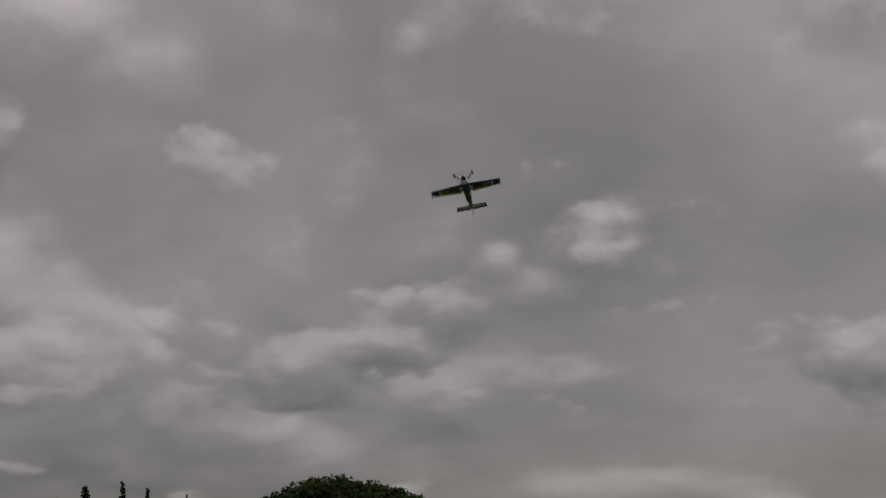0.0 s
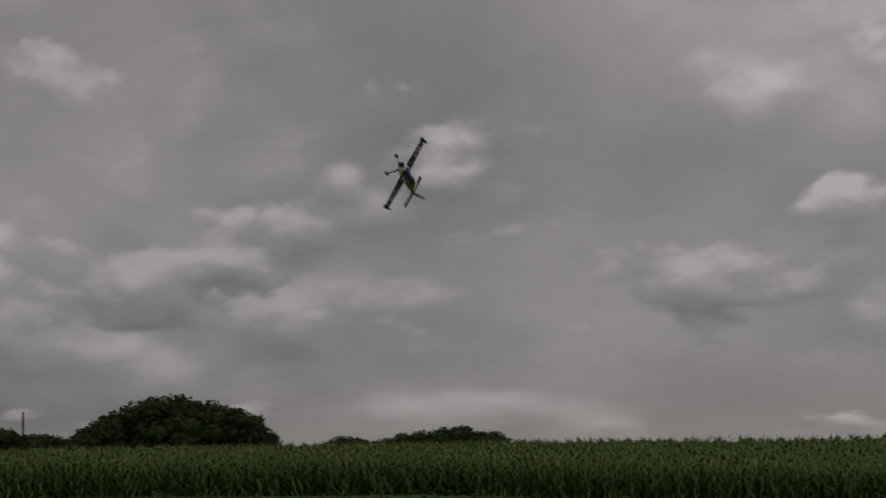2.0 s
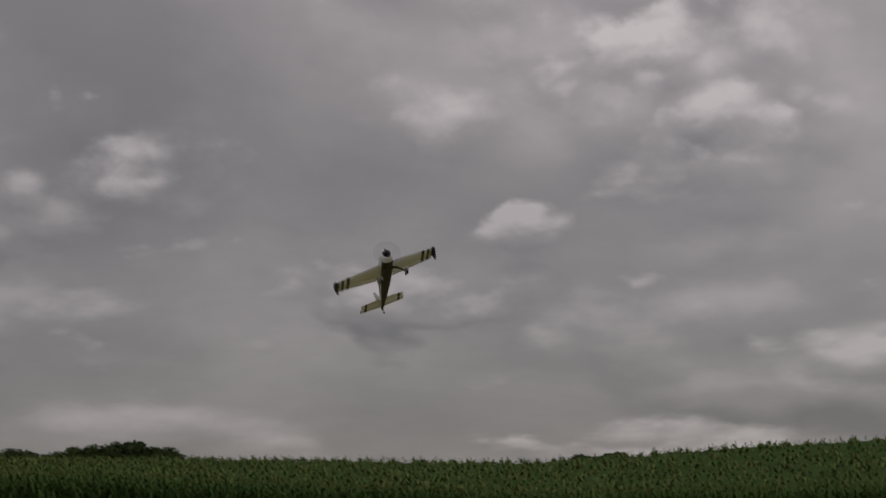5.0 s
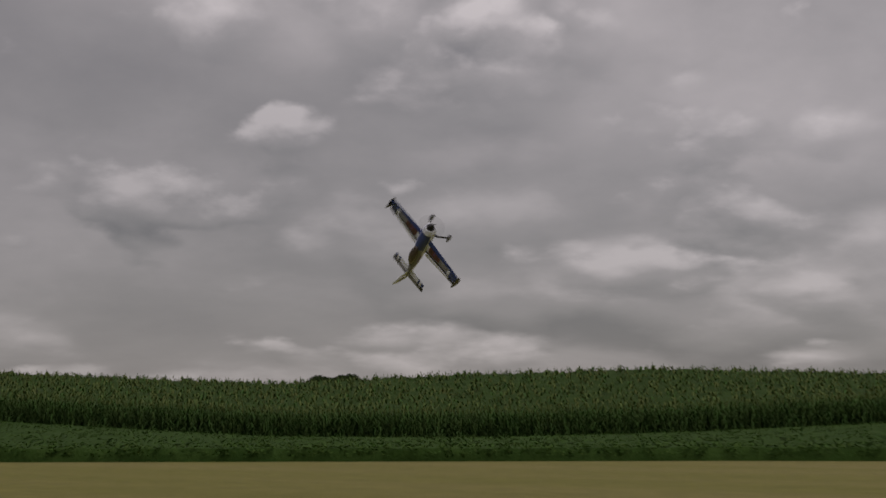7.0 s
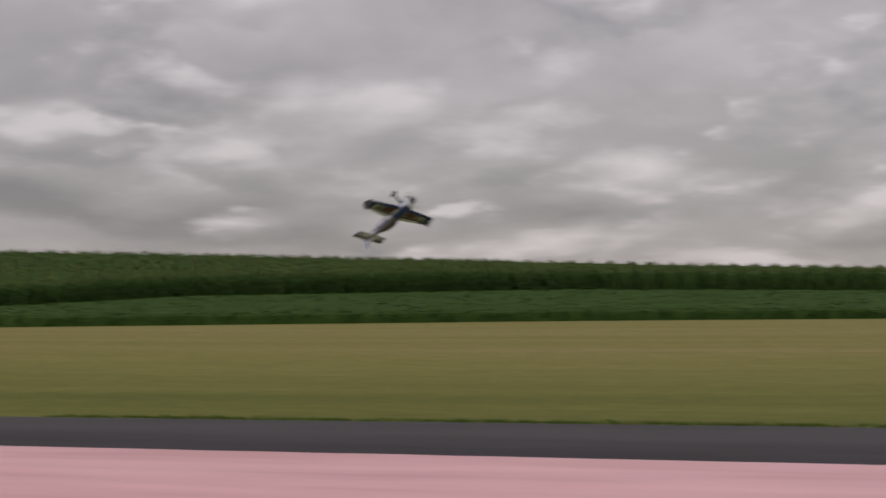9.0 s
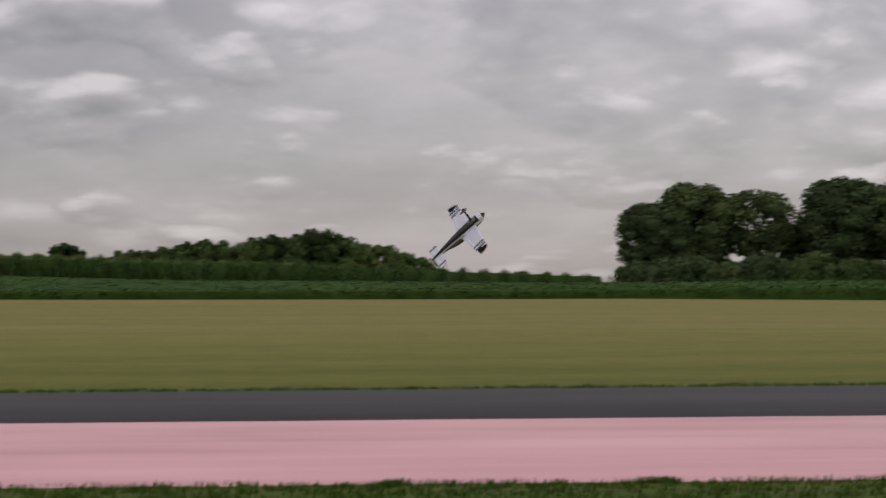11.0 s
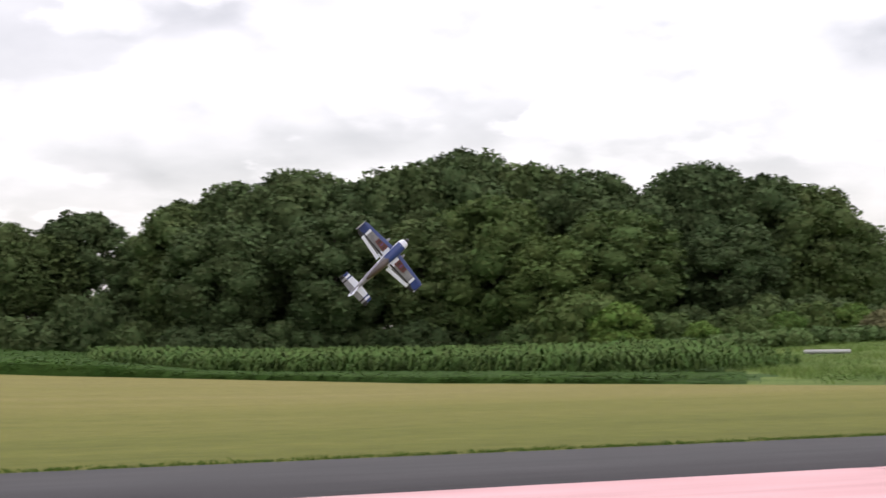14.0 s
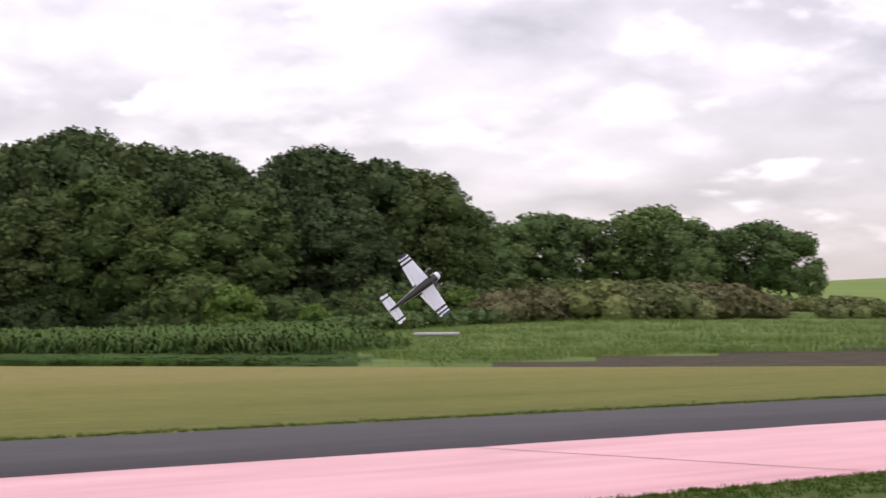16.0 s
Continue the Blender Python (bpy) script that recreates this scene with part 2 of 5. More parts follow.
NEEDLE = leaf_material("spruce_needles", (0.012, 0.024, 0.012), (0.022, 0.036, 0.018), 0.3)
WEED = leaf_material("brown_weed", (0.108, 0.108, 0.054), (0.150, 0.148, 0.078), 0.25)
BRUSH = leaf_material("grey_green_brush", (0.125, 0.150, 0.056), (0.172, 0.192, 0.080), 0.25)
BARK = material("bark", (0.045, 0.036, 0.028), 0.95, (0.085, 0.07, 0.055), 3.0, bump=0.03)
TIMBER = material("weathered_timber", (0.08, 0.07, 0.06), 0.9, (0.14, 0.12, 0.10), 2.0)
PALE = material("pale_painted_metal", (0.36, 0.36, 0.36), 0.6, (0.45, 0.45, 0.44), 1.0)
WHITE = material("white_film", (0.68, 0.71, 0.82), 0.35, (0.77, 0.795, 0.89), 2.0, gloss=0.5)
# grey of the wheel fairings, also painted on white upper faces as their shade
GREY_AND_SHADE = material("grey_and_shaded_white_film", (0.15, 0.15, 0.165), 0.4, (0.27, 0.27, 0.29), 4.0, gloss=0.4)
BLUE = material("blue_film", (0.022, 0.040, 0.15), 0.32, (0.034, 0.060, 0.21), 2.5, gloss=0.5)
BLACK = material("black_film", (0.012, 0.012, 0.014), 0.35, (0.022, 0.022, 0.025), 3.0, gloss=0.5)
MAROON = material("maroon_film", (0.085, 0.028, 0.028), 0.4, (0.13, 0.045, 0.042), 3.0, gloss=0.4)
BRONZE = material("smoked_brown_canopy", (0.055, 0.042, 0.038), 0.22, (0.085, 0.062, 0.055), 2.0, gloss=0.6)
PURPLE = material("violet_film", (0.10, 0.05, 0.17), 0.4, (0.14, 0.08, 0.22), 3.0)
RUBBER = material("black_rubber", (0.015, 0.015, 0.015), 0.8, (0.03, 0.03, 0.03), 6.0)
SWEEP = material("spinning_blade_sweep", (0.02, 0.02, 0.022), 0.5, (0.04, 0.04, 0.043), 9.0)
SWEEP.node_tree.nodes["Principled BSDF"].inputs["Alpha"].default_value = 0.05
CARBON = material("carbon_fibre", (0.02, 0.02, 0.022), 0.4, (0.04, 0.04, 0.043), 9.0)


# ---- mesh helpers ----
def mesh(name, verts, faces, mats, slots=None, smooth=False):
    """verts (n, 3), faces: (m, 4) array or list of polygons."""
    me = bpy.data.meshes.new(name)
    if isinstance(faces, np.ndarray):
        verts = np.ascontiguousarray(verts, dtype=np.float32)
        m, k = faces.shape
        me.vertices.add(len(verts))
        me.vertices.foreach_set("co", verts.ravel())
        me.loops.add(m * k)
        me.loops.foreach_set("vertex_index", np.ascontiguousarray(faces, dtype=np.int32).ravel())
        me.polygons.add(m)
        me.polygons.foreach_set("loop_start", np.arange(0, m * k, k, dtype=np.int32))
        me.update(calc_edges=True)
    else:
        me.from_pydata([tuple(v) for v in verts], [], [tuple(f) for f in faces])
    for x in mats if isinstance(mats, (list, tuple)) else [mats]:
        me.materials.append(x)
    if slots is not None:
        me.polygons.foreach_set("material_index", np.asarray(slots, dtype=np.int32))
    if smooth:
        me.polygons.foreach_set("use_smooth", np.ones(len(me.polygons), dtype=bool))
    me.validate()
    me.update()
    return me


def part(name, me, parent, label=""):
    ob = new(name, me)
    ob.parent = parent
    return tagged(ob, label)


def scattered(templates, places, turns, scales, slots=None, pick=None):
    """Copies of quad templates [(verts, quads, slots)] laid at the places: one array of verts, quads, slots."""
    V, F, S, base = [], [], [], 0
    places, turns, scales = map(np.asarray, (places, turns, scales))
    pick = np.random.randint(0, len(templates), len(places)) if pick is None else pick
    for k, (tv, tf, ts) in enumerate(templates):
        sel = np.nonzero(pick == k)[0]
        if not len(sel):
            continue
        c, s = np.cos(turns[sel])[:, None], np.sin(turns[sel])[:, None]
        sc = scales[sel] if scales.ndim == 2 else np.repeat(scales[sel][:, None], 2, 1)
        x, y, z = tv[:, 0][None] * sc[:, :1], tv[:, 1][None] * sc[:, :1], tv[:, 2][None] * sc[:, 1:]
        v = np.stack([x * c - y * s, x * s + y * c, z], 2) + places[sel][:, None, :]
        f = tf[None] + (base + np.arange(len(sel)) * len(tv))[:, None, None]
        V.append(v.reshape(-1, 3))
        F.append(f.reshape(-1, 4))
        S.append(np.tile(ts, len(sel)))
        base += len(sel) * len(tv)
    return np.concatenate(V), np.concatenate(F), np.concatenate(S)


# ---- terrain ----
# by azimuth (degrees right of straight ahead): edge of the mown field, foot of the tall crop, brow of the rise
AZ = [-75, -65, -57, -50, -45.5, -41, -36, -25, -14.5, -6.7, -2, 1.5, 6, 15, 21, 27, 31, 36, 43, 48, 56, 75]
R_EDGE = [120, 120, 120, 120, 120, 120, 120, 116, 110, 106, 106, 106, 107, 112, 108, 100.8, 89.5, 85, 79, 77.5, 77, 77]
Z_EDGE = [1.5, 1.5, 1.5, 1.5, 1.5, 1.5, 1.45, 1.35, 1.2, 1.08, 1.02, 0.98, 0.94, 0.67, 0.25, 0, 0, 0, 0, 0, 0, 0]
R_CROP = [172, 172, 173.5, 174.5, 174, 173.5, 170, 164, 158, 142, 145, 150, 160, 190, 180, 170, 165, 165, 190, 200, 200, 200]
Z_CROP = [4.3, 4.3, 3.8, 2.6, 2.5, 2.8, 3.4, 3.4, 2.8, 1.95, 1.85, 1.7, 1.6, 1.5, 1.0, 0.6, 0.6, 0.9, 2.7, 3.5, 2.9, 2.9]
R_BROW = [243, 245, 242, 219, 212, 210, 211, 205, 195, 165, 185, 220, 300, 400, 400, 400, 400, 400, 330, 330, 420, 420]
Z_BROW = [9.1, 9.1, 8.4, 6.5, 7.0, 7.4, 6.9, 5.3, 3.9, 2.35, 1.7, 1.3, 1.3, 2.5, 2.5, 3, 4, 6, 6.5, 7, 11, 11]


def table(az, values):
    return np.interp(az, AZ, values)


def height(az, r):
    """Height of the ground at azimuth (degrees) and distance; level behind the camera."""
    az, r = np.broadcast_arrays(np.asarray(az, float), np.asarray(r, float))
    e, c, b = table(az, R_EDGE), table(az, R_CROP), table(az, R_BROW)
    ze, zc, zb = table(az, Z_EDGE), table(az, Z_CROP), table(az, Z_BROW)
    level = np.clip((r * np.cos(np.radians(az)) - 27) / 20, 0, 1)
    z = np.where(r < e, ze * np.clip((r - 32) / (e - 32), 0, 1) ** 1.3 * level, 0)
    z = np.where((r >= e) & (r < c), ze + (zc - ze) * (r - e) / (c - e), z)
    z = np.where((r >= c) & (r < b), zc + (zb - zc) * (r - c) / (b - c), z)
    z = np.where(r >= b, zb * (1 - 0.5 * np.clip((r - b) / 600, 0, 1)) - 0.004 * np.clip(r - b - 600, 0, None) * 0.3, z)
    return z * np.clip((112 - np.abs(az)) / 35, 0, 1)


def spot(az, r, up=0.0):
    a = np.radians(az)
    return np.stack(np.broadcast_arrays(r * np.sin(a), r * np.cos(a), height(az, r) + up), -1)


def ground_at(x, y):
    return float(height(np.degrees(np.arctan2(x, y)), np.hypot(x, y)))


def build_ground():
    az = np.concatenate([np.arange(-180, -76, 6.0), np.arange(-75, 75.1, 0.5), np.arange(78, 180, 6.0)])
    n = len(az)
    verts, rings = [], []
    e, c, b = table(az, R_EDGE), table(az, R_CROP), table(az, R_BROW)
    for r in (2, 5, 9, 14, 20, 26, 32, 40, 50, 60, 68):
        rings.append(np.full(n, float(r)))
    for k in (0.2, 0.5, 0.8, 1.0):
        rings.append(68 + (e - 68) * k)
    for k in (0.04, 0.08, 0.12, 0.16, 0.2, 0.25, 0.4, 0.6, 0.8, 1.0):
        rings.append(e + (c - e) * k)
    for k in (0.25, 0.5, 0.75, 1.0):
        rings.append(c + (b - c) * k)
    for k in (30, 90, 180, 320, 560, 900, 1500, 2600, 4400):
        rings.append(b + k)
    verts = [spot(az, r) for r in rings]
    V = np.concatenate([[[0, 0, 0]], *verts])
    faces, slots = [], []
    edge_ring, crop_ring, brow_ring = 14, 24, 28
    for i in range(n):
        j = (i + 1) % n
        faces.append((0, 1 + j, 1 + i))
        slots.append(0)
    for k in range(len(rings) - 1):
        for i in range(n):
            j = (i + 1) % n
            faces.append((1 + k * n + i, 1 + k * n + j, 1 + (k + 1) * n + j, 1 + (k + 1) * n + i))
            a = az[i]
            if k < edge_ring:
                s = 0
            elif 0 <= k - edge_ring < 4 and a > 44.0 + 3.4 * (k - edge_ring):
                s = 4
            elif a > 40.5 + 1.1 * math.sin(k * 1.7) and (k < crop_ring or a < 50):
                s = 3
            elif a > 50:
                s = 2
            elif k >= brow_ring and -4.5 < a < 14:
                s = 2
            else:
                s = 1
            slots.append(s)
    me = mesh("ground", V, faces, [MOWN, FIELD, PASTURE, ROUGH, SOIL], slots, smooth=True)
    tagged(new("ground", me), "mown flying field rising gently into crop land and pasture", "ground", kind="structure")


build_ground()


def slab(name, x0, x1, y0, y1, z, mat, label, wobble=0.05, step=0.8):
    """A long paving strip with slightly uneven edges and a turned-down rim."""
    rng = np.random.default_rng(int(y0 * 10))
    xs = np.arange(x0, x1 + step, step)
    n = len(xs)
    w0, w1 = rng.normal(0, wobble, n), rng.normal(0, wobble, n)
    rows = [(y0 - 0.05 + w0, -0.03), (y0 + w0, z), (np.full(n, (y0 + y1) / 2), z + 0.006), (y1 + w1, z), (y1 + 0.05 + w1, -0.03)]
    V = np.concatenate([np.stack([xs, y, np.full(n, h)], 1) for y, h in rows])
    F = np.array([(k * n + i, k * n + i + 1, (k + 1) * n + i + 1, (k + 1) * n + i) for k in range(4) for i in range(n - 1)])
    return tagged(new(name, mesh(name, V, F, mat)), label, name, kind="structure")


runway = slab("runway", -70, 75, 12.7, 19.22, 0.016, PINK, "pale pink surfaced runway strip with fine cross joints", 0.025)
road = slab("asphalt_strip", -70, 75, 19.25, 25.62, 0.010, ASPHALT, "dark grey asphalt strip beside the pink runway", 0.03)


def joint(x, y0, y1, width=0.035):
    n = 14
    ys = np.linspace(y0, y1, n)
    rng = np.random.default_rng(int(abs(x) * 7))
    xs = x + np.cumsum(rng.normal(0, 0.02, n))
    V = [(a + s * width / 2, b, 0.025) for s in (-1, 1) for a, b in zip(xs, ys)]
    F = [(i, i + n, i + n + 1, i + 1) for i in range(n - 1)]
    part("joint", mesh("joint", V, F, CRACK), runway, "dark filled joint across the runway")


joint(18.3, 12.75, 19.2)


# ---- crops ----
def strip_leaf(points, widths, lean=0.0):
    """A bent leaf as a row of quads."""
    v, f = [], []
    for i, ((x, y, z), w) in enumerate(zip(points, widths)):
        v += [(x - y * 0 - w / 2 * lean, y - w / 2, z), (x + w / 2 * lean, y + w / 2, z)]
        if i:
            f.append((2 * i - 2, 2 * i - 1, 2 * i + 1, 2 * i))
    return v, f


def joined(pieces):
    V, F, S, base = [], [], [], 0
    for v, f, s in pieces:
        V += list(v)
        F += [tuple(i + base for i in q) for q in f]
        S += [s] * len(f)
        base += len(v)
    return np.array(V, float), np.array(F, int), np.array(S, int)


def turned(v, a, tilt=0.0):
    c, s = math.cos(a), math.sin(a)
    return [(x * c - y * s, x * s + y * c, z) for x, y, z in v]


def corn_template(seed, tall=2.3, full=True):
    rng = random.Random(seed)
    pieces = []
    if full:
        ring = [(0.014 * math.cos(k * 2.09), 0.014 * math.sin(k * 2.09)) for k in range(3)]
        v = [(x, y, z) for z in (0, tall * 0.9) for x, y in ring]
        pieces.append((v, [(k, (k + 1) % 3, 3 + (k + 1) % 3, 3 + k) for k in range(3)], 0))
    levels = 11 if full else 5
    for k in range(levels):
        z = tall * ((0.12 + 0.78 * k / levels) if full else (0.58 + 0.33 * k / levels))
        a = (k % 2) * math.pi + rng.uniform(-0.7, 0.7)
        ln = rng.uniform(0.55, 0.85) * (1 - 0.35 * k / levels)
        pts = [(0, 0, z), (ln * 0.45, 0, z + ln * rng.uniform(0.4, 0.6)), (ln * 0.85, 0, z + ln * rng.uniform(0.2, 0.45)), (ln * 1.05, 0, z - ln * rng.uniform(0.0, 0.25))]
        if not full:
            pts = [pts[0], pts[1], pts[3]]
        wide = 0.10 if full else 0.17
        v, f = strip_leaf(pts, [wide * 0.6, wide, wide * 0.8, 0.02] if full else [wide, wide * 1.1, 0.03])
        pieces.append((turned(v, a), f, 0))
    for k in range(3):
        a = rng.uniform(0, 6.28)
        v, f = strip_leaf([(0, 0, tall * 0.88), (0.05 + 0.05 * k, 0, tall * rng.uniform(1.0, 1.06))], [0.03, 0.025])
        pieces.append((turned(v, a), f, 1))
    return joined(pieces)


def polar_points(a0, a1, near, far, along, deep, rng, jitter=0.3):
    """Points row after row between two distances, about `along` apart in a row and `deep` between rows."""
    out = []
    mid = 0.5 * (np.mean(near(np.array([a0, a1]))) + np.mean(far(np.array([a0, a1]))))
    steps = np.arange(a0, a1, np.degrees(along / mid))
    rows = int(max(1, np.max(far(steps) - near(steps)) / deep))
    for k in range(rows):
        r = near(steps) + deep * k + rng.normal(0, deep * jitter * 0.5, len(steps))
        keep = r < far(steps) + 0.01
        a = steps + rng.normal(0, np.degrees(along / mid) * jitter, len(steps))
        out.append(np.stack([a[keep], r[keep]], 1))
    return np.concatenate(out)


rng = np.random.default_rng(5)


def canopy(a0, a1, near, far, tall, step, deep, rough):
    """The closed leaf cover between and under the upper leaves, uneven plant by plant; turned down at its near edge."""
    az = np.arange(a0, a1, step)
    n, lo, hi = len(az), near(az), far(az)
    rows = int(np.max(hi - lo) / deep) + 1
    V = [spot(az, lo, 0.0)]
    for k in range(rows + 1):
        r = np.minimum(lo + (0.15 if k == 0 else deep * k), np.maximum(hi, lo + 0.2)) + rng.normal(0, 0.12, n)
        V.append(spot(az, r) + np.stack([np.zeros(n), np.zeros(n), tall(az) * rng.uniform(1 - rough, 1, n)], 1))
    i, k = np.meshgrid(np.arange(n - 1), np.arange(rows + 1))
    q = (k * n + i).ravel()
    return np.concatenate(V), np.stack([q, q + 1, q + n + 1, q + n], 1)


def build_corn():
    near = lambda a: table(a, R_CROP)
    brow = lambda a: table(a, R_BROW) + 14
    full = [corn_template(k) for k in range(6)]
    thin = [corn_template(20 + k, full=False) for k in range(6)]
    a0, a1 = -72, 5.3
    front = polar_points(a0, a1, near, lambda a: near(a) + 3.1, 0.30, 0.76, rng, 0.25)
    # along the lower rise the rows run away from the field, open between them
    pitch = np.degrees(1.55 / 146)
    drawn = np.round(front[:, 0] / pitch) * pitch + rng.normal(0, 0.13 * pitch, len(front))
    front[:, 0] = np.where(front[:, 0] > -24, drawn, front[:, 0])
    back = polar_points(a0, a1, lambda a: near(a) + 3.1, brow, 1.05, 1.9, rng, 0.35)
    V, F, S, base = [], [], [], 0
    for pts, temps in ((front, full), (back, thin)):
        low = np.where(pts[:, 0] > -27, 0.95 + 0.05 * np.sin(np.radians(pts[:, 0]) * 150 * 4.1), 1.0)
        sc = rng.normal(1, 0.035 if temps is full else 0.022, len(pts)) * low * np.interp(pts[:, 0], [-27, -14.5, -4, 5.3], [1.0, 0.92, 0.88, 0.5])
        v, f, s = scattered(temps, spot(pts[:, 0], pts[:, 1]), rng.uniform(0, 6.28, len(pts)), np.stack([sc * np.where(pts[:, 0] > -24, 0.8, 1.0), sc], 1))
        if temps is thin:
            # the far slope shows its paler tops
            s = np.where(rng.uniform(0, 1, len(s)) < 0.55, 1, s)
        V.append(v), F.append(f + base), S.append(s)
        base += len(v)
    v, f = canopy(a0, a1, lambda a: near(a) + 1.6, brow, lambda a: 2.0 * np.interp(a, [-27, -14.5, -4, 5.3], [1.0, 0.90, 0.86, 0.5]), 0.25, 0.9, 0.15)
    V.append(v), F.append(f + base), S.append(np.full(len(f), 2))
    me = mesh("corn_field", np.concatenate(V), np.concatenate(F), [CORN, TASSEL, CORN_CANOPY], np.concatenate(S))
    tagged(new("corn_field", me), "tall green corn in tassel covering the rise", "corn field", kind="stuff")


def soy_template(seed, high=0.62, wide=0.36, leaves=18, leaf=0.12, low=0.35):
    rg = random.Random(seed)
    pieces = []
    for k in range(leaves):
        a, rr, z = rg.uniform(0, 6.28), wide * rg.uniform(0.1, 0.95), high * rg.uniform(low, 1.0)
        s = leaf * rg.uniform(0.75, 1.25)
        tx, ty = rg.uniform(-0.45, 0.45), rg.uniform(-0.45, 0.45)
        c = (rr * math.cos(a), rr * math.sin(a))
        v = [(c[0] + x * s, c[1] + y * s, z + (x * tx + y * ty) * s) for x, y in ((-1, 0), (0, -0.75), (1.1, 0), (0, 0.75))]
        pieces.append((v, [(0, 1, 2, 3)], 0))
    return joined(pieces)


def build_soy():
    near = lambda a: table(a, R_EDGE) + 0.3
    far = lambda a: np.where(a < 6, table(a, R_CROP) - 0.6, np.interp(a, [6, 15, 21, 24, 26, 31, 36, 40, 43], [158, 182, 172, 122, 111, 104, 96, 96, 98]))
    temps = [soy_template(k, leaf=0.075, leaves=20) for k in range(8)] + [soy_template(8 + k, leaf=0.05, leaves=16, low=0.72) for k in range(8)]
    a0, a1 = -72, 42.5
    front = polar_points(a0, a1, near, lambda a: near(a) + 4, 0.42, 0.45, rng, 0.4)
    back = polar_points(a0, a1, lambda a: near(a) + 4, far, 1.1, 1.05, rng, 0.4)
    # thinning out towards the bank
    front, back = (p[rng.uniform(0, 1, len(p)) > (p[:, 0] - 36.5) / 4.8] for p in (front, back))
    P = np.concatenate([front, back])
    big = np.concatenate([np.ones(len(front)), np.full(len(back), 1.75)])
    tall = rng.normal(1, 0.12, len(P)) * np.interp(P[:, 0], [-26, -13, 5, 12, 22, 25], [1.0, 0.8, 0.85, 1.25, 1.1, 0.5])
    v, f, s = scattered(temps, spot(P[:, 0], P[:, 1]), rng.uniform(0, 6.28, len(P)), np.stack([big, tall], 1), pick=np.where(np.arange(len(P)) < len(front), 0, 8) + rng.integers(0, 8, len(P)))
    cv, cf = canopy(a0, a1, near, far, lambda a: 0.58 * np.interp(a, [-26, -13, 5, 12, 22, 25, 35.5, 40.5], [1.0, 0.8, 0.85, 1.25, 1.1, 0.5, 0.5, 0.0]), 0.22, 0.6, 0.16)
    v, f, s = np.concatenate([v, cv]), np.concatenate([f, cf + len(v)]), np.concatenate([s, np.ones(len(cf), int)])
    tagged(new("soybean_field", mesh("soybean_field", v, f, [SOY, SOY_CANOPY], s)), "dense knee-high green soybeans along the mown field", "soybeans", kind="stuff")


def build_young_corn():
    """The lower crop in front of the wood."""
    near = lambda a: np.interp(a, [22, 26, 31, 36, 40, 43], [122, 112, 105, 97, 97, 103])
    far = lambda a: np.interp(a, [22, 27, 33, 37, 40, 43], [165, 160, 154, 148, 128, 108])
    full = [corn_template(40 + k, 0.95) for k in range(5)]
    thin = [corn_template(50 + k, 0.95, False) for k in range(5)]
    V, F, S, base = [], [], [], 0
    for pts, temps in ((polar_points(22, 42.4, near, lambda a: near(a) + 3, 0.28, 0.7, rng, 0.3), full), (polar_points(22, 42, lambda a: near(a) + 3, far, 0.6, 0.95, rng, 0.35), thin)):
        pts = pts[rng.uniform(0, 1, len(pts)) > (pts[:, 0] - 39.0) / 3.6]
        sc = rng.normal(1, 0.09, len(pts)) * np.interp(pts[:, 0], [38.5, 42.4], [1.0, 0.45])
        v, f, s = scattered(temps, spot(pts[:, 0], pts[:, 1]), rng.uniform(0, 6.28, len(pts)), np.stack([sc, sc], 1))
        V.append(v), F.append(f + base), S.append(np.zeros_like(s))
        base += len(v)
    me = mesh("young_corn", np.concatenate(V), np.concatenate(F), [YOUNG], np.concatenate(S))
    tagged(new("young_corn", me), "waist-high young corn before the dark wood", "young corn", kind="stuff")


build_corn()
build_soy()
build_young_corn()


# ---- trees ----
def ball(cx, cy, cz, r, squash=0.9, rings=4, segs=7):
    """A rough quad ball inside a leaf clump."""
    v, f = [], []
    for i in range(rings + 1):
        a = math.pi * (0.04 + 0.92 * i / rings)
        for j in range(segs):
            b = 2 * math.pi * j / segs
            v.append((cx + r * math.sin(a) * math.cos(b), cy + r * math.sin(a) * math.sin(b), cz + r * squash * math.cos(a)))
    for i in range(rings):
        for j in range(segs):
            k = (j + 1) % segs
            f += [(i * segs + j, (i + 1) * segs + j, (i + 1) * segs + k), (i * segs + j, (i + 1) * segs + k, i * segs + k)]
    return np.array(v), np.array(f)


def leaf_cloud(rg, centre, radius, count, size, squash=0.85, inner=0.70, outer=1.09):
    """Leaf sprays over a clump's surface, tilted at random, drooping at the rim."""
    n = rg.normal(0, 1, (count, 3))
    n[:, 2] += 0.25
    n /= np.linalg.norm(n, axis=1)[:, None]
    p = centre + n * radius * np.array([1, 1, squash]) * rg.uniform(inner, outer, (count, 1))
    t = np.cross(n + rg.normal(0, 0.8, (count, 3)), rg.normal(0, 1, (count, 3)))
    t /= np.linalg.norm(t, axis=1)[:, None]
    b = np.cross(n + rg.normal(0, 0.6, (count, 3)), t)
    b /= np.linalg.norm(b, axis=1)[:, None]
    s = size * rg.uniform(0.55, 1.3, (count, 1))
    v = np.stack([p - t * s - b * s * 0.6, p + t * s - b * s * 0.5, p + b * s * 1.1], 1).reshape(-1, 3)
    f = np.arange(count * 3).reshape(-1, 3)
    return v, f


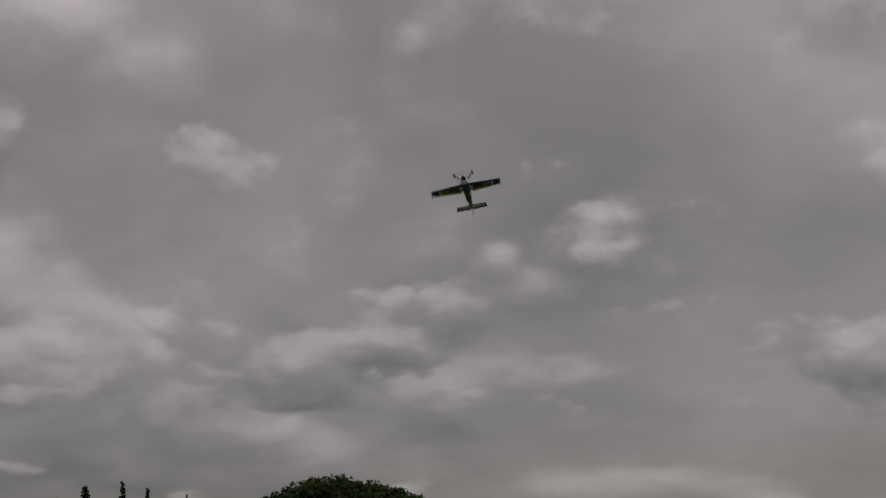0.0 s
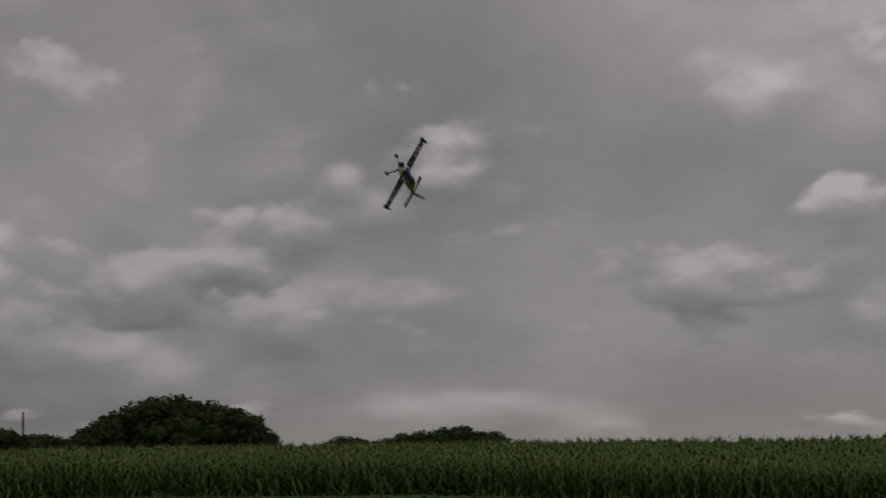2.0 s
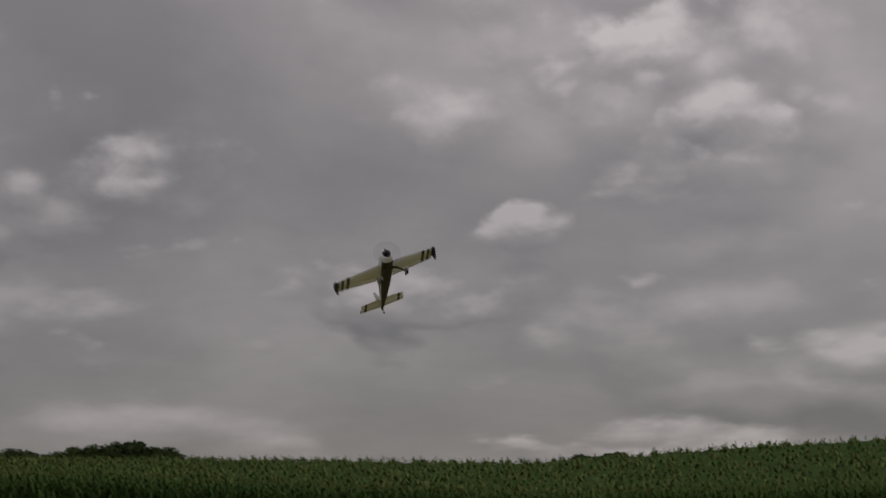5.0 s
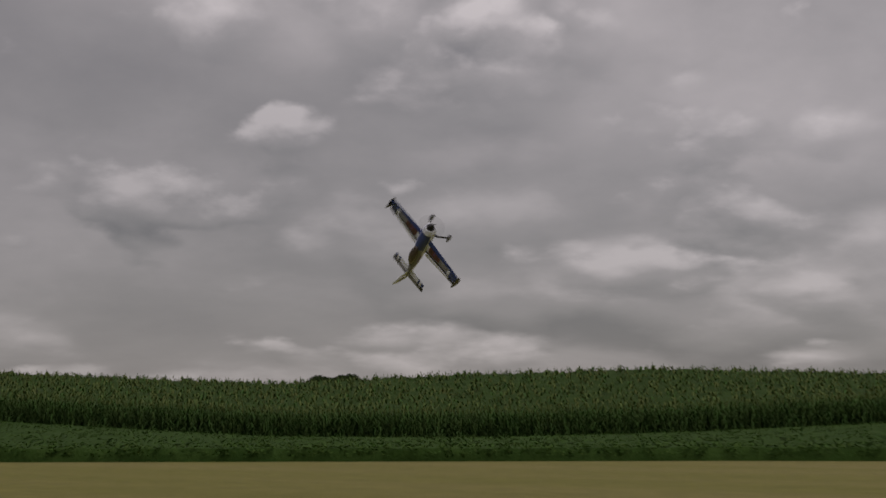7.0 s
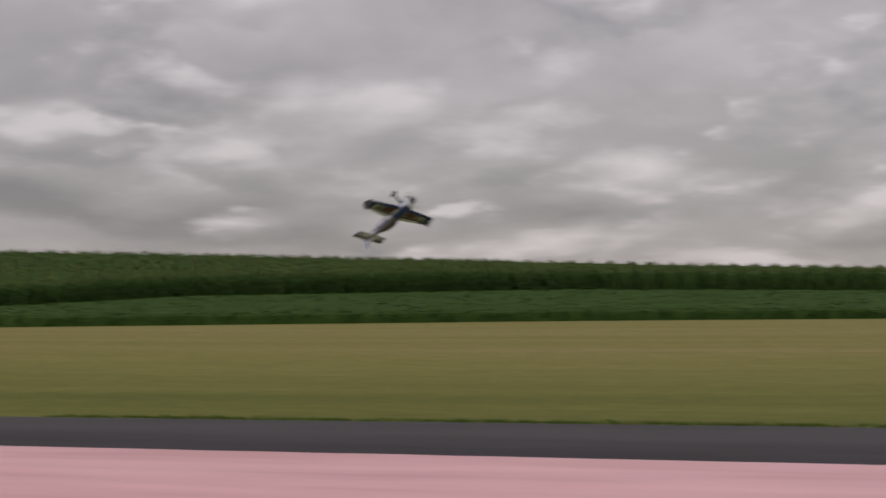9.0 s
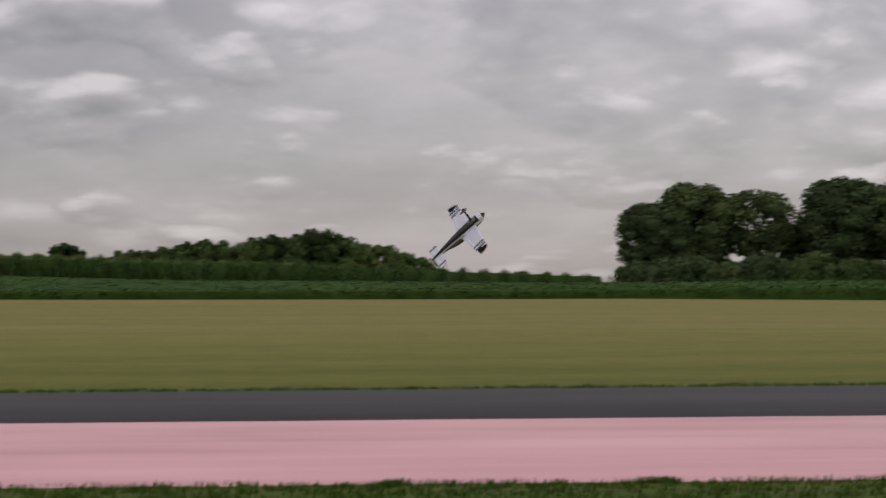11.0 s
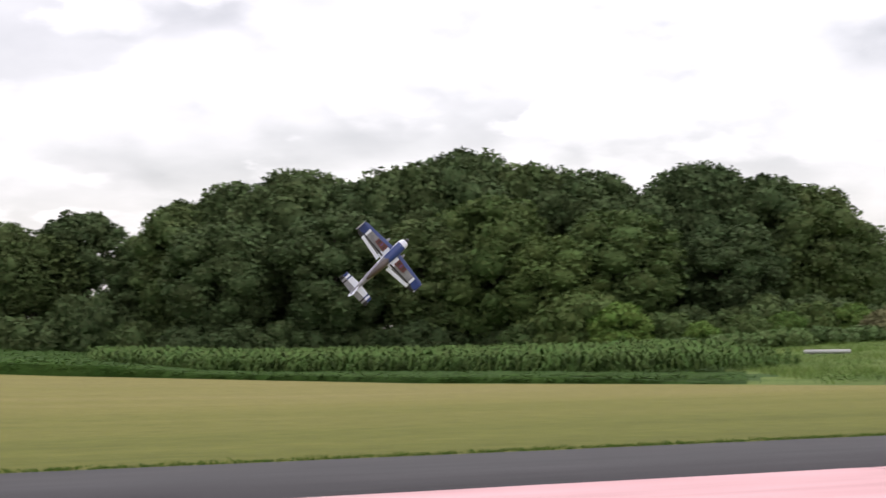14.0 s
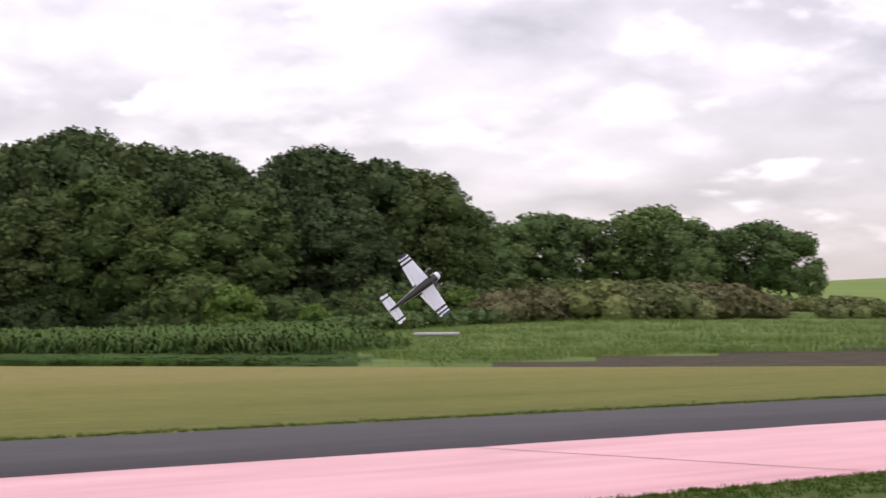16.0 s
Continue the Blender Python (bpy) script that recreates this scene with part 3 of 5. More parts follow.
def tube(path, radii, segs=6):
    v, f = [], []
    for (x, y, z), r in zip(path, radii):
        for j in range(segs):
            a = 2 * math.pi * j / segs
            v.append((x + r * math.cos(a), y + r * math.sin(a), z))
    for i in range(len(path) - 1):
        for j in range(segs):
            k = (j + 1) % segs
            f.append((i * segs + j, i * segs + k, (i + 1) * segs + k, (i + 1) * segs + j))
    return np.array(v, float), np.array(f, int)


def merged(pieces):
    V, F, base = [], [], 0
    for v, f in pieces:
        V.append(np.asarray(v))
        F.append(np.asarray(f) + base)
        base += len(v)
    return np.concatenate(V), np.concatenate(F)


def make_tree(seed, leaf, high=14.0, wide=9.0, lobes=26, per=230, bottom=0.2, size=0.34, gaps=0.0, label="", name="tree"):
    rg = np.random.default_rng(seed)
    root = new(name)
    tagged(root, label, "tree", "trees of the wood")
    # trunk and limbs
    lean = rg.normal(0, 0.25, 2)
    limbs = [tube([(0, 0, -0.3), (lean[0] * 0.3, lean[1] * 0.3, high * 0.2), (lean[0], lean[1], high * 0.5), (lean[0] * 1.4, lean[1] * 1.4, high * 0.8)], [0.028 * high, 0.02 * high, 0.014 * high, 0.004 * high])]
    crown = []
    mid, half = (bottom + 0.98) / 2 * high, (0.98 - bottom) / 2 * high
    for k in range(lobes):
        u = 1 - 2 * (k + 0.5) / lobes
        a = k * 2.4 + rg.uniform(-0.4, 0.4)
        lr = wide * rg.uniform(0.09, 0.21)
        s = (1 - u * u) ** 0.36 * (1.0 if u > -0.3 else 0.85)
        d = rg.uniform(0.66, 1.06)
        c = np.array([(wide / 2 - lr * 0.8) * s * d * math.cos(a), (wide / 2 - lr * 0.8) * s * d * math.sin(a), mid + (half - lr * 0.8) * math.copysign(abs(u) ** 0.8, u) * (0.9 + 0.1 * d)])
        zz = c[2] / high
        if rg.uniform() > gaps:
            crown.append(ball(*c, lr * 0.70))
        crown.append(leaf_cloud(rg, c, lr, int(per * (lr / (wide * 0.17)) ** 2), size))
        if k % 3 == 0:
            z0 = max(0.18, zz - 0.25) * high
            limbs.append(tube([(lean[0] * 0.6, lean[1] * 0.6, z0), tuple(c * np.array([0.6, 0.6, 1]) - np.array([0, 0, lr * 0.6])), tuple(c)], [0.009 * high, 0.006 * high, 0.003 * high], 5))
    v, f = merged(limbs)
    part("trunk", mesh("trunk", v, f, BARK, smooth=True), root, "grey-brown bark trunk with limbs")
    v, f = merged(crown)
    part("crown", mesh("crown", v, f, leaf), root)
    return root


def make_shrub(seed, leaf, label, high=3.0, wide=4.0, lobes=9, per=150, size=0.2, name="shrub", group="shrubs at the wood's edge"):
    rg = np.random.default_rng(seed)
    root = new(name)
    tagged(root, label, "shrub", group)
    crown, stems = [], []
    for k in range(lobes):
        a, d = k * 2.4, wide / 2 * math.sqrt((k + 0.3) / lobes) * 0.75
        lr = wide * rg.uniform(0.14, 0.22)
        top = high * (1 - 0.45 * (d / (wide / 2)) ** 2) * rg.uniform(0.8, 1.0)
        for zz in ([top - lr, max(lr * 0.7, top * 0.35)] if top > 2.2 * lr else [max(top - lr, lr * 0.5)]):
            c = np.array([d * math.cos(a), d * math.sin(a), zz])
            crown += [ball(*c, lr * 0.8, rings=3, segs=6), leaf_cloud(rg, c, lr, per, size)]
        stems.append(tube([(c[0] * 0.2, c[1] * 0.2, -0.15), (c[0] * 0.7, c[1] * 0.7, top * 0.5), (c[0], c[1], top * 0.8)], [0.05, 0.035, 0.015], 5))
    v, f = merged(stems)
    part("stem", mesh("stem", v, f, BARK), root)
    v, f = merged(crown)
    part("foliage", mesh("foliage", v, f, leaf), root)
    return root


def place(kind, az, r, scale, turn, flat=1.0, sink=0.0):
    x, y, z = spot(az, r)
    m = Matrix.Translation((x, y, z - sink)) @ Matrix.Rotation(turn, 4, "Z") @ Matrix.Diagonal((scale * flat, scale * flat, scale, 1))
    return kind, m


def planted(models, plan):
    """The first of each model stands at its first place; the rest are copies."""
    first = {}
    for k, m in plan:
        if k in first:
            copy_thing(models[k], m)
        else:
            first[k] = m
    used = set(first)
    for k, m in first.items():
        models[k].matrix_basis = m
    for k, ob in enumerate(models):
        if k not in used:
            for o in (*ob.children_recursive, ob):
                bpy.data.objects.remove(o)


def build_wood():
    rg = random.Random(3)
    L = "broad dark green deciduous tree with a dense clumped crown"
    models = [make_tree(k, LEAF, 14, 9.5, 60, 300, 0.14, 0.20, label=L) for k in range(5)]
    models += [make_tree(10, LEAF, 14, 8.0, 34, 300, 0.42, 0.20, 0.4, label="round-crowned dark tree on a bare trunk"), make_tree(11, LEAF, 14, 9.0, 34, 300, 0.28, 0.20, 0.6, label="open-crowned dark green tree with gaps")]
    models += [make_tree(12 + k, LEAF_MID, 14, 9.5, 54, 300, 0.1, 0.19, 0.1, label="mid-green full-crowned tree before the dark wood") for k in range(2)]
    plan = []
    # azimuth, elevation of the top (degrees), distance, model
    for az, el, r, k in ((6.8, 2.45, 196, 1), (8.0, 3.0, 198, 0), (9.7, 2.8, 198, 6), (11.0, 1.8, 204, 2), (12.2, 3.08, 200, 3), (14.1, 3.07, 200, 4), (15.3, 3.32, 200, 0), (16.5, 3.75, 200, 1), (17.9, 3.65, 198, 2),
                         (19.1, 3.64, 200, 3), (20.3, 3.3, 198, 6), (21.5, 3.88, 200, 5), (23.6, 3.3, 190, 2)):
        plan.append((az, el, r, k))
    for az, el, r, k in ((24.7, 4.2, 178, 4), (26.3, 4.68, 176, 0), (27.9, 5.06, 176, 1), (29.6, 4.75, 175, 2), (31.0, 5.25, 175, 3), (32.7, 5.6, 176, 4), (34.5, 5.15, 176, 0), (36.0, 4.95, 174, 1),
                         (37.2, 4.3, 172, 2), (39.3, 5.15, 176, 3), (41.1, 4.75, 176, 4), (42.3, 4.5, 176, 0), (43.1, 3.6, 178, 1), (25.5, 3.6, 168, 3), (28.8, 3.9, 166, 1), (33.3, 4.3, 164, 7), (37.0, 3.9, 162, 8), (31.6, 3.6, 165, 0), (35.2, 3.2, 160, 8), (40.2, 3.4, 166, 2)):
        plan.append((az, el, r, k))
    rows = []
    for az, el, r, k in plan:
        top = 1.65 + r * math.tan(radians(el)) - float(height(az, r))
        s = top / 13.3
        rows.append(place(k, az, r, s, rg.uniform(0, 6.28), min(1.35, max(0.95, 0.80 / s + 0.38)), 0.1))
    # a second line behind closes the gaps
    for az in np.arange(12.5, 44, 2.8):
        el = float(np.interp(az, [12, 20, 23, 25, 33, 44], [2.4, 2.8, 2.3, 3.4, 4.4, 3.4]))
        r = float(np.interp(az, [12, 23, 25, 44], [212, 212, 190, 190]))
        s = (1.65 + r * math.tan(radians(el)) - float(height(az, r))) / 14.2
        rows.append(place(rg.randrange(5), az, r, s, rg.uniform(0, 6.28), 1.2, 0.1))
    planted(models, rows)
    # undergrowth at the foot of the wood
    S = "dense dark green undergrowth shrub at the wood's edge"
    models = [make_shrub(30 + k, LEAF, S, 3.4, 5.0, 10, 170, 0.17) for k in range(3)]
    models += [make_shrub(40, LEAF_BRIGHT, "bright yellow-green young bush against the dark wood", 3.6, 4.2, 12, 170, 0.15), make_shrub(41, LEAF_MID, "mid-green leafy bush at the wood's edge", 3.2, 4.4, 11, 170, 0.15)]
    rows = []
    for az in np.arange(6.4, 44.2, 1.3):
        r = float(np.interp(az, [6, 22, 24, 36, 44], [192, 192, 167, 164, 160]))
        rows.append(place(rg.choice((0, 1, 2)), az, r + rg.uniform(-2, 2), rg.uniform(0.9, 1.35), rg.uniform(0, 6.28), 1.15, 0.1))
    for az in np.arange(36.5, 51.5, 1.25):
        rows.append(place(rg.choice((0, 4)) if az < 43 else 4, az, 204 + rg.uniform(-3, 3), rg.uniform(0.9, 1.3), rg.uniform(0, 6.28), 1.3, 0.1))
    for az, r, k, s in ((22.0, 190, 0, 2.1), (22.6, 193, 2, 1.9), (22.3, 186, 0, 1.7), (22.9, 188, 1, 1.5), (9.9, 190, 1, 1.2), (18.6, 183, 3, 0.75), (11.4, 186, 4, 1.2), (12.4, 186, 4, 1.0), (37.0, 150, 3, 1.25), (35.9, 153, 4, 1.8), (38.3, 152, 4, 1.1), (34.4, 155, 4, 1.0), (40.6, 148, 4, 0.9), (41.8, 150, 3, 0.8), (39.4, 146, 3, 0.7), (42.6, 152, 4, 1.1), (43.6, 152, 3, 0.9)):
        rows.append(place(k, az, r, s, rg.uniform(0, 6.28), 1.0, 0.1))
    planted(models, rows)
    # the lighter, looser trees beyond the wood's end
    models = [make_tree(60 + k, LEAF_LIGHT, 10, 7.5, 34, 210, 0.12, 0.17, 0.55, label="light green loose-crowned tree beyond the wood") for k in range(3)]
    rows = []
    for az, el, r in ((45.2, 3.0, 222), (46.0, 3.28, 224), (47.2, 3.1, 226), (48.2, 2.6, 230), (49.1, 3.42, 226), (49.9, 3.1, 224), (51.0, 2.75, 226), (52.2, 2.95, 222), (53.0, 2.7, 222), (44.6, 2.3, 214), (50.5, 2.2, 218), (53.6, 1.7, 216)):
        s = (1.65 + r * math.tan(radians(el)) - float(height(az, r))) / 9.6
        rows.append(place(rg.randrange(3), az, r, s, rg.uniform(0, 6.28), 1.3, 0.1))
    planted(models, rows)
    # brush and dry weeds on the bank
    models = [make_shrub(70, WEED, "dry brown weed thicket on the grassy bank", 2.3, 4.6, 12, 210, 0.12, "weed_thicket", "thickets on the bank"), make_shrub(71, BRUSH, "grey-green brush thicket on the grassy bank", 2.3, 4.8, 12, 210, 0.12, "brush_thicket", "thickets on the bank"),
              make_shrub(72, LEAF_LIGHT, "low green bramble on the grassy bank", 1.5, 4.0, 10, 180, 0.12, "bramble", "thickets on the bank")]
    rows = []
    for az, r, k, s in ((44.9, 150, 0, 1.3), (45.7, 151, 0, 1.4), (46.5, 152, 0, 1.3), (47.6, 152, 1, 1.55), (48.4, 152, 1, 1.5), (49.2, 152, 1, 1.45), (50.0, 153, 1, 1.2), (50.5, 156, 0, 1.45), (51.3, 156, 0, 1.4), (52.0, 157, 0, 1.1), (54.5, 160, 1, 0.95), (55.1, 160, 1, 0.9), (40.2, 140, 2, 1.1), (41.6, 142, 2, 1.2), (43.0, 145, 2, 1.1), (44.3, 148, 2, 1.1),
                        (45.6, 152, 2, 0.8), (47.0, 155, 2, 0.8), (38.9, 138, 2, 1.0), (52.6, 190, 2, 1.3), (53.6, 186, 1, 0.8)):
        rows.append(place(k, az, r, s, rg.uniform(0, 6.28), 1.15, 0.08))
    planted(models, rows)


def build_far_trees():
    rg = random.Random(8)
    L = "distant green tree behind the corn, leaves darkened as if backlit"
    models = [make_tree(80 + k, LEAF_BACKLIT, 14, 11, 36, 210, 0.12, 0.28, label=L) for k in range(4)]
    rows = []

    def stand(x, y, top, k, flat=1.0):
        az, r = math.degrees(math.atan2(x, y)), math.hypot(x, y)
        s = (top - float(height(az, r))) / 13.4
        rows.append(place(k, az, r, s, rg.uniform(0, 6.28), flat, 0.1))

    # the clump on the rise, east of the spruces
    for x, y, top, k in ((-304, 130, 18.6, 0), (-303, 134, 20.8, 1), (-300.6, 138.5, 22.2, 2), (-299, 142.5, 21.6, 3), (-297.4, 146, 20.4, 0), (-297.0, 148.2, 18.6, 1)):
        stand(x, y, top, k, 1.25)
    for x, y, top, k in ((-287.4, 168.5, 16.9, 2), (-285.3, 172.4, 17.5, 3), (-283.2, 176.2, 16.7, 0), (-291.6, 160.2, 16.6, 1), (-289.3, 165.2, 16.2, 3), (-180.8, 158.4, 10.15, 1), (-178.9, 160.2, 10.25, 2), (-174.6, 165.0, 9.9, 3)):
        stand(x, y, top, k, 1.3)
    for x, y, top, k in ((-311, 104, 20.2, 3), (-310, 109, 20.0, 0), (-309, 113.6, 19.9, 1), (-307.4, 118, 18.4, 2), (-306, 122.5, 17.8, 0), (-304.9, 126, 17.2, 3)):
        stand(x, y, top, k, 1.2)
    planted(models, rows)
    # the wood on the next rise
    models = [make_tree(90 + k, LEAF_BACKLIT if k == 0 else LEAF_MID, 10, 9, 30, 160, 0.08, 0.28, label="bushy green tree on the rise beyond the corn") for k in range(3)]
    rows = []
    for az, el, k in ((-10.10, 1.85, 0), (-8.44, 1.62, 1), (-7.88, 1.6, 0), (-7.19, 1.75, 1), (-6.50, 1.9, 0), (-6.02, 1.95, 1), (-5.46, 1.6, 0), (-4.77, 2.0, 1), (-4.15, 2.1, 0), (-3.52, 2.1, 1), (-2.90, 2.28, 0), (-2.30, 2.05, 2), (-1.69, 1.8, 2), (-1.09, 1.75, 2), (-0.56, 1.5, 2), (-0.04, 1.32, 2), (0.25, 1.10, 2), (0.65, 0.90, 1), (2.90, 0.80, 0)):
        r = 290 if az < -0.5 else 310
        s = max(0.16, (1.2 + r * math.tan(radians(el * 0.86)) - float(height(az, r))) / 9.8)
        rows.append(place(k, az, r, s, rg.uniform(0, 6.28), 1.1 if az < 0 else 0.9, 0.1))
    planted(models, rows)


def make_spruce(seed, high=12.0):
    rg = np.random.default_rng(seed)
    root = new("spruce")
    tagged(root, "dark narrow spruce with sparse drooping tiers", "tree", "spruces on the skyline")
    part("trunk", mesh("trunk", *tube([(0, 0, -0.3), (0, 0, high * 0.6), (0, 0, high)], [0.16, 0.1, 0.02]), BARK), root)
    V, n = [], 0
    for k in range(84):
        u = (k + rg.uniform(-1, 1)) / 84
        z = high * (0.14 + 0.86 * max(0.0, u))
        ln = 2.5 * (1 - min(0.97, max(0.0, u))) ** 0.75 * rg.uniform(0.45, 1.15) + 0.15
        a = k * 2.4
        d = np.array([math.cos(a), math.sin(a), rg.uniform(-0.45, 0.1)])
        for q in range(5):
            V.append(leaf_cloud(rg, np.array([0, 0, z]) + d * ln * (0.12 + 0.2 * q), 0.16, 4, 0.17))
    v, f = merged(V)
    part("crown", mesh("crown", v, f, NEEDLE), root)
    return root


build_wood()
build_far_trees()
spruces = [make_spruce(k) for k in range(3)]
for ob, (x, y, top, flat) in zip(spruces, ((-309.9, 108.6, 22.0, 0.9), (-308.7, 113.2, 22.4, 0.6), (-307.9, 116.3, 21.6, 0.55))):
    g = ground_at(x, y)
    s = (top - g) / 12
    ob.matrix_basis = Matrix.Translation((x, y, g)) @ Matrix.Diagonal((s * flat, s * flat, s, 1))


def build_pole():
    x, y = -306.5, 121.1
    g = ground_at(x, y)
    root = tagged(new("utility_pole"), "weathered grey timber pole standing on the rise", "utility pole")
    root.location = (x, y, g)
    h = 20.6 - g
    part("pole", mesh("pole", *tube([(0, 0, -0.5), (0, 0, h * 0.5), (0, 0, h)], [0.2, 0.18, 0.15], 8), TIMBER, smooth=True), root)
    for dx in (-0.16, 0.16):
        part("insulator", mesh("insulator", *tube([(dx, 0, h - 0.5), (dx, 0, h - 0.3), (dx, 0, h - 0.2)], [0.05, 0.06, 0.03], 6), PALE), root)


def box(cx, cy, cz, sx, sy, sz, bevel=0.0):
    bm = bmesh.new()
    bmesh.ops.create_cube(bm, size=1, matrix=Matrix.Translation((cx, cy, cz)) @ Matrix.Diagonal((sx, sy, sz, 1)))
    if bevel:
        bmesh.ops.bevel(bm, geom=bm.edges[:], offset=bevel, segments=2, affect="EDGES")
    return bm


def from_bm(name, bm, mat):
    me = bpy.data.meshes.new(name)
    bm.to_mesh(me)
    bm.free()
    for x in mat if isinstance(mat, list) else [mat]:
        me.materials.append(x)
    return me


def build_shed():
    x, y, g = spot(-3.75, 262)
    root = tagged(new("shed"), "small pale shed among the trees on the rise", "shed")
    root.location, root.scale = (x, y, g), (0.6, 0.6, 0.75)
    part("wall", from_bm("wall", box(0, 0, 2.2, 2.4, 2.2, 4.4, 0.03), PALE), root)
    roof = mesh("roof", [(-1.8, -1.5, 4.3), (1.8, -1.5, 4.3), (1.8, 1.5, 4.3), (-1.8, 1.5, 4.3), (-1.8, 0, 5.1), (1.8, 0, 5.1)], [(0, 1, 5, 4), (2, 3, 4, 5), (0, 4, 3), (1, 2, 5), (0, 3, 2, 1)], TIMBER)
    part("roof", roof, root, "weathered grey roof")


def build_drain():
    """A pale pipe lying in the weeds."""
    x, y, g = spot(42.9, 118)
    root = tagged(new("drain_pipe"), "long pale pipe lying in the weedy grass", "pipe")
    root.location, root.rotation_euler = (x, y, g + 0.22), (0, 0, radians(-43))
    v, f = tube([(0, 0, -1.35), (0, 0, -1.30), (0, 0, 1.30), (0, 0, 1.35)], [0.10, 0.12, 0.12, 0.10], 12)
    part("pipe", mesh("pipe", np.stack([v[:, 2], v[:, 0], v[:, 1]], 1), f, PALE, smooth=True), root)
    for s in (-0.9, 0.9):
        part("support", from_bm("support", box(s, 0, -0.2, 0.12, 0.3, 0.22, 0.01), TIMBER), root)


build_pole()
build_shed()
build_drain()


# ---- grass along the paving and on the bank ----
def blade_template(seed, high=0.07, count=9, spread=0.05):
    rg = random.Random(seed)
    pieces = []
    for k in range(count):
        x, y, a, h = rg.uniform(-spread, spread), rg.uniform(-spread, spread), rg.uniform(0, 6.28), high * rg.uniform(0.5, 1.2)
        c, s, w, l = math.cos(a), math.sin(a), 0.004 + high * 0.03, h * rg.uniform(0.1, 0.6)
        v = [(x - s * w, y + c * w, 0), (x + s * w, y - c * w, 0), (x + c * l + s * w * 0.4, y + s * l - c * w * 0.4, h), (x + c * l - s * w * 0.4, y + s * l + c * w * 0.4, h)]
        pieces.append((v, [(0, 1, 2, 3)], 0))
    return joined(pieces)


def build_grass():
    short = [blade_template(k, 0.035, 7) for k in range(6)]
    n = 7000
    P = np.stack([rng.uniform(-9, 24, n), 12.68 - np.abs(rng.normal(0, 1.0, n)), np.zeros(n)], 1)
    m = 4800
    Q = np.stack([rng.uniform(-22, 48, m), 25.66 + np.abs(rng.normal(0, 0.35, m)), np.zeros(m)], 1)
    # thicker tufts leaning over the edge
    W = np.concatenate([np.stack([rng.normal(x, 0.07, 40), rng.normal(12.62, 0.05, 40), np.zeros(40)], 1) for x in (1.6, -0.2, 3.2, -3.0, 15.2)])
    A = np.concatenate([P, Q, W])
    v, f, s = scattered(short, A, rng.uniform(0, 6.28, len(A)), rng.uniform(0.6, 1.25, len(A)))
    tagged(new("verge_grass", mesh("verge_grass", v, f, GRASS)), "short green grass growing along the paving edges", "grass", kind="stuff")
    # low weeds and row crop on the bank
    low = [soy_template(80 + k, 0.16, 0.8, 16, 0.04) for k in range(8)]
    rough = [blade_template(60 + k, 0.24, 13, 0.6) for k in range(8)]
    n = 6400
    az = rng.uniform(37.5, 62, n)
    lo = np.interp(az, [37.5, 39.5, 41, 43, 46, 50, 62], [120, 110, 94, 79.5, 84, 89, 96])
    hi = np.interp(az, [37.5, 40, 44, 62], [124, 142, 165, 190])
    r = lo + (hi - lo) * rng.uniform(0, 1, n) ** 1.35
    green = (np.sin(r * 0.35 + 0.1 * az) + rng.normal(0, 0.7, n) > 0.1).astype(int)
    P = spot(az, r)
    big = np.stack([rng.uniform(0.7, 1.5, n), rng.uniform(0.5, 1.5, n)], 1)
    for k, (name, mat, label) in enumerate((("bank_grass", BANK, "rough pale green grass and weeds on the bank"), ("low_weeds", LEAF_BRIGHT, "low leafy green weeds on the bank"))):
        s = green == k
        v, f, _ = scattered(rough if k == 0 else low, P[s], rng.uniform(0, 6.28, int(s.sum())), big[s])
        tagged(new(name, mesh(name, v, f, mat)), label, "weeds", kind="stuff")


build_grass()
# ---- the model aeroplane ----
def loft(sections, segs=18, power=2.4):
    """Cross-sections (x, half width, top, bottom) joined into a skin with closed ends."""
    v, f = [], []
    for x, w, top, bot in sections:
        mid, hh = (top + bot) / 2, (top - bot) / 2
        for j in range(segs):
            a = 2 * math.pi * j / segs
            c, s = math.cos(a), math.sin(a)
            v.append((x, w * math.copysign(abs(c) ** (2 / power), c), mid + hh * math.copysign(abs(s) ** (2 / power), s)))
    for i in range(len(sections) - 1):
        for j in range(segs):
            k = (j + 1) % segs
            f.append((i * segs + j, (i + 1) * segs + j, (i + 1) * segs + k, i * segs + k))
    f.append(tuple(range(segs)))
    f.append(tuple(reversed(range((len(sections) - 1) * segs, len(sections) * segs))))
    return v, f


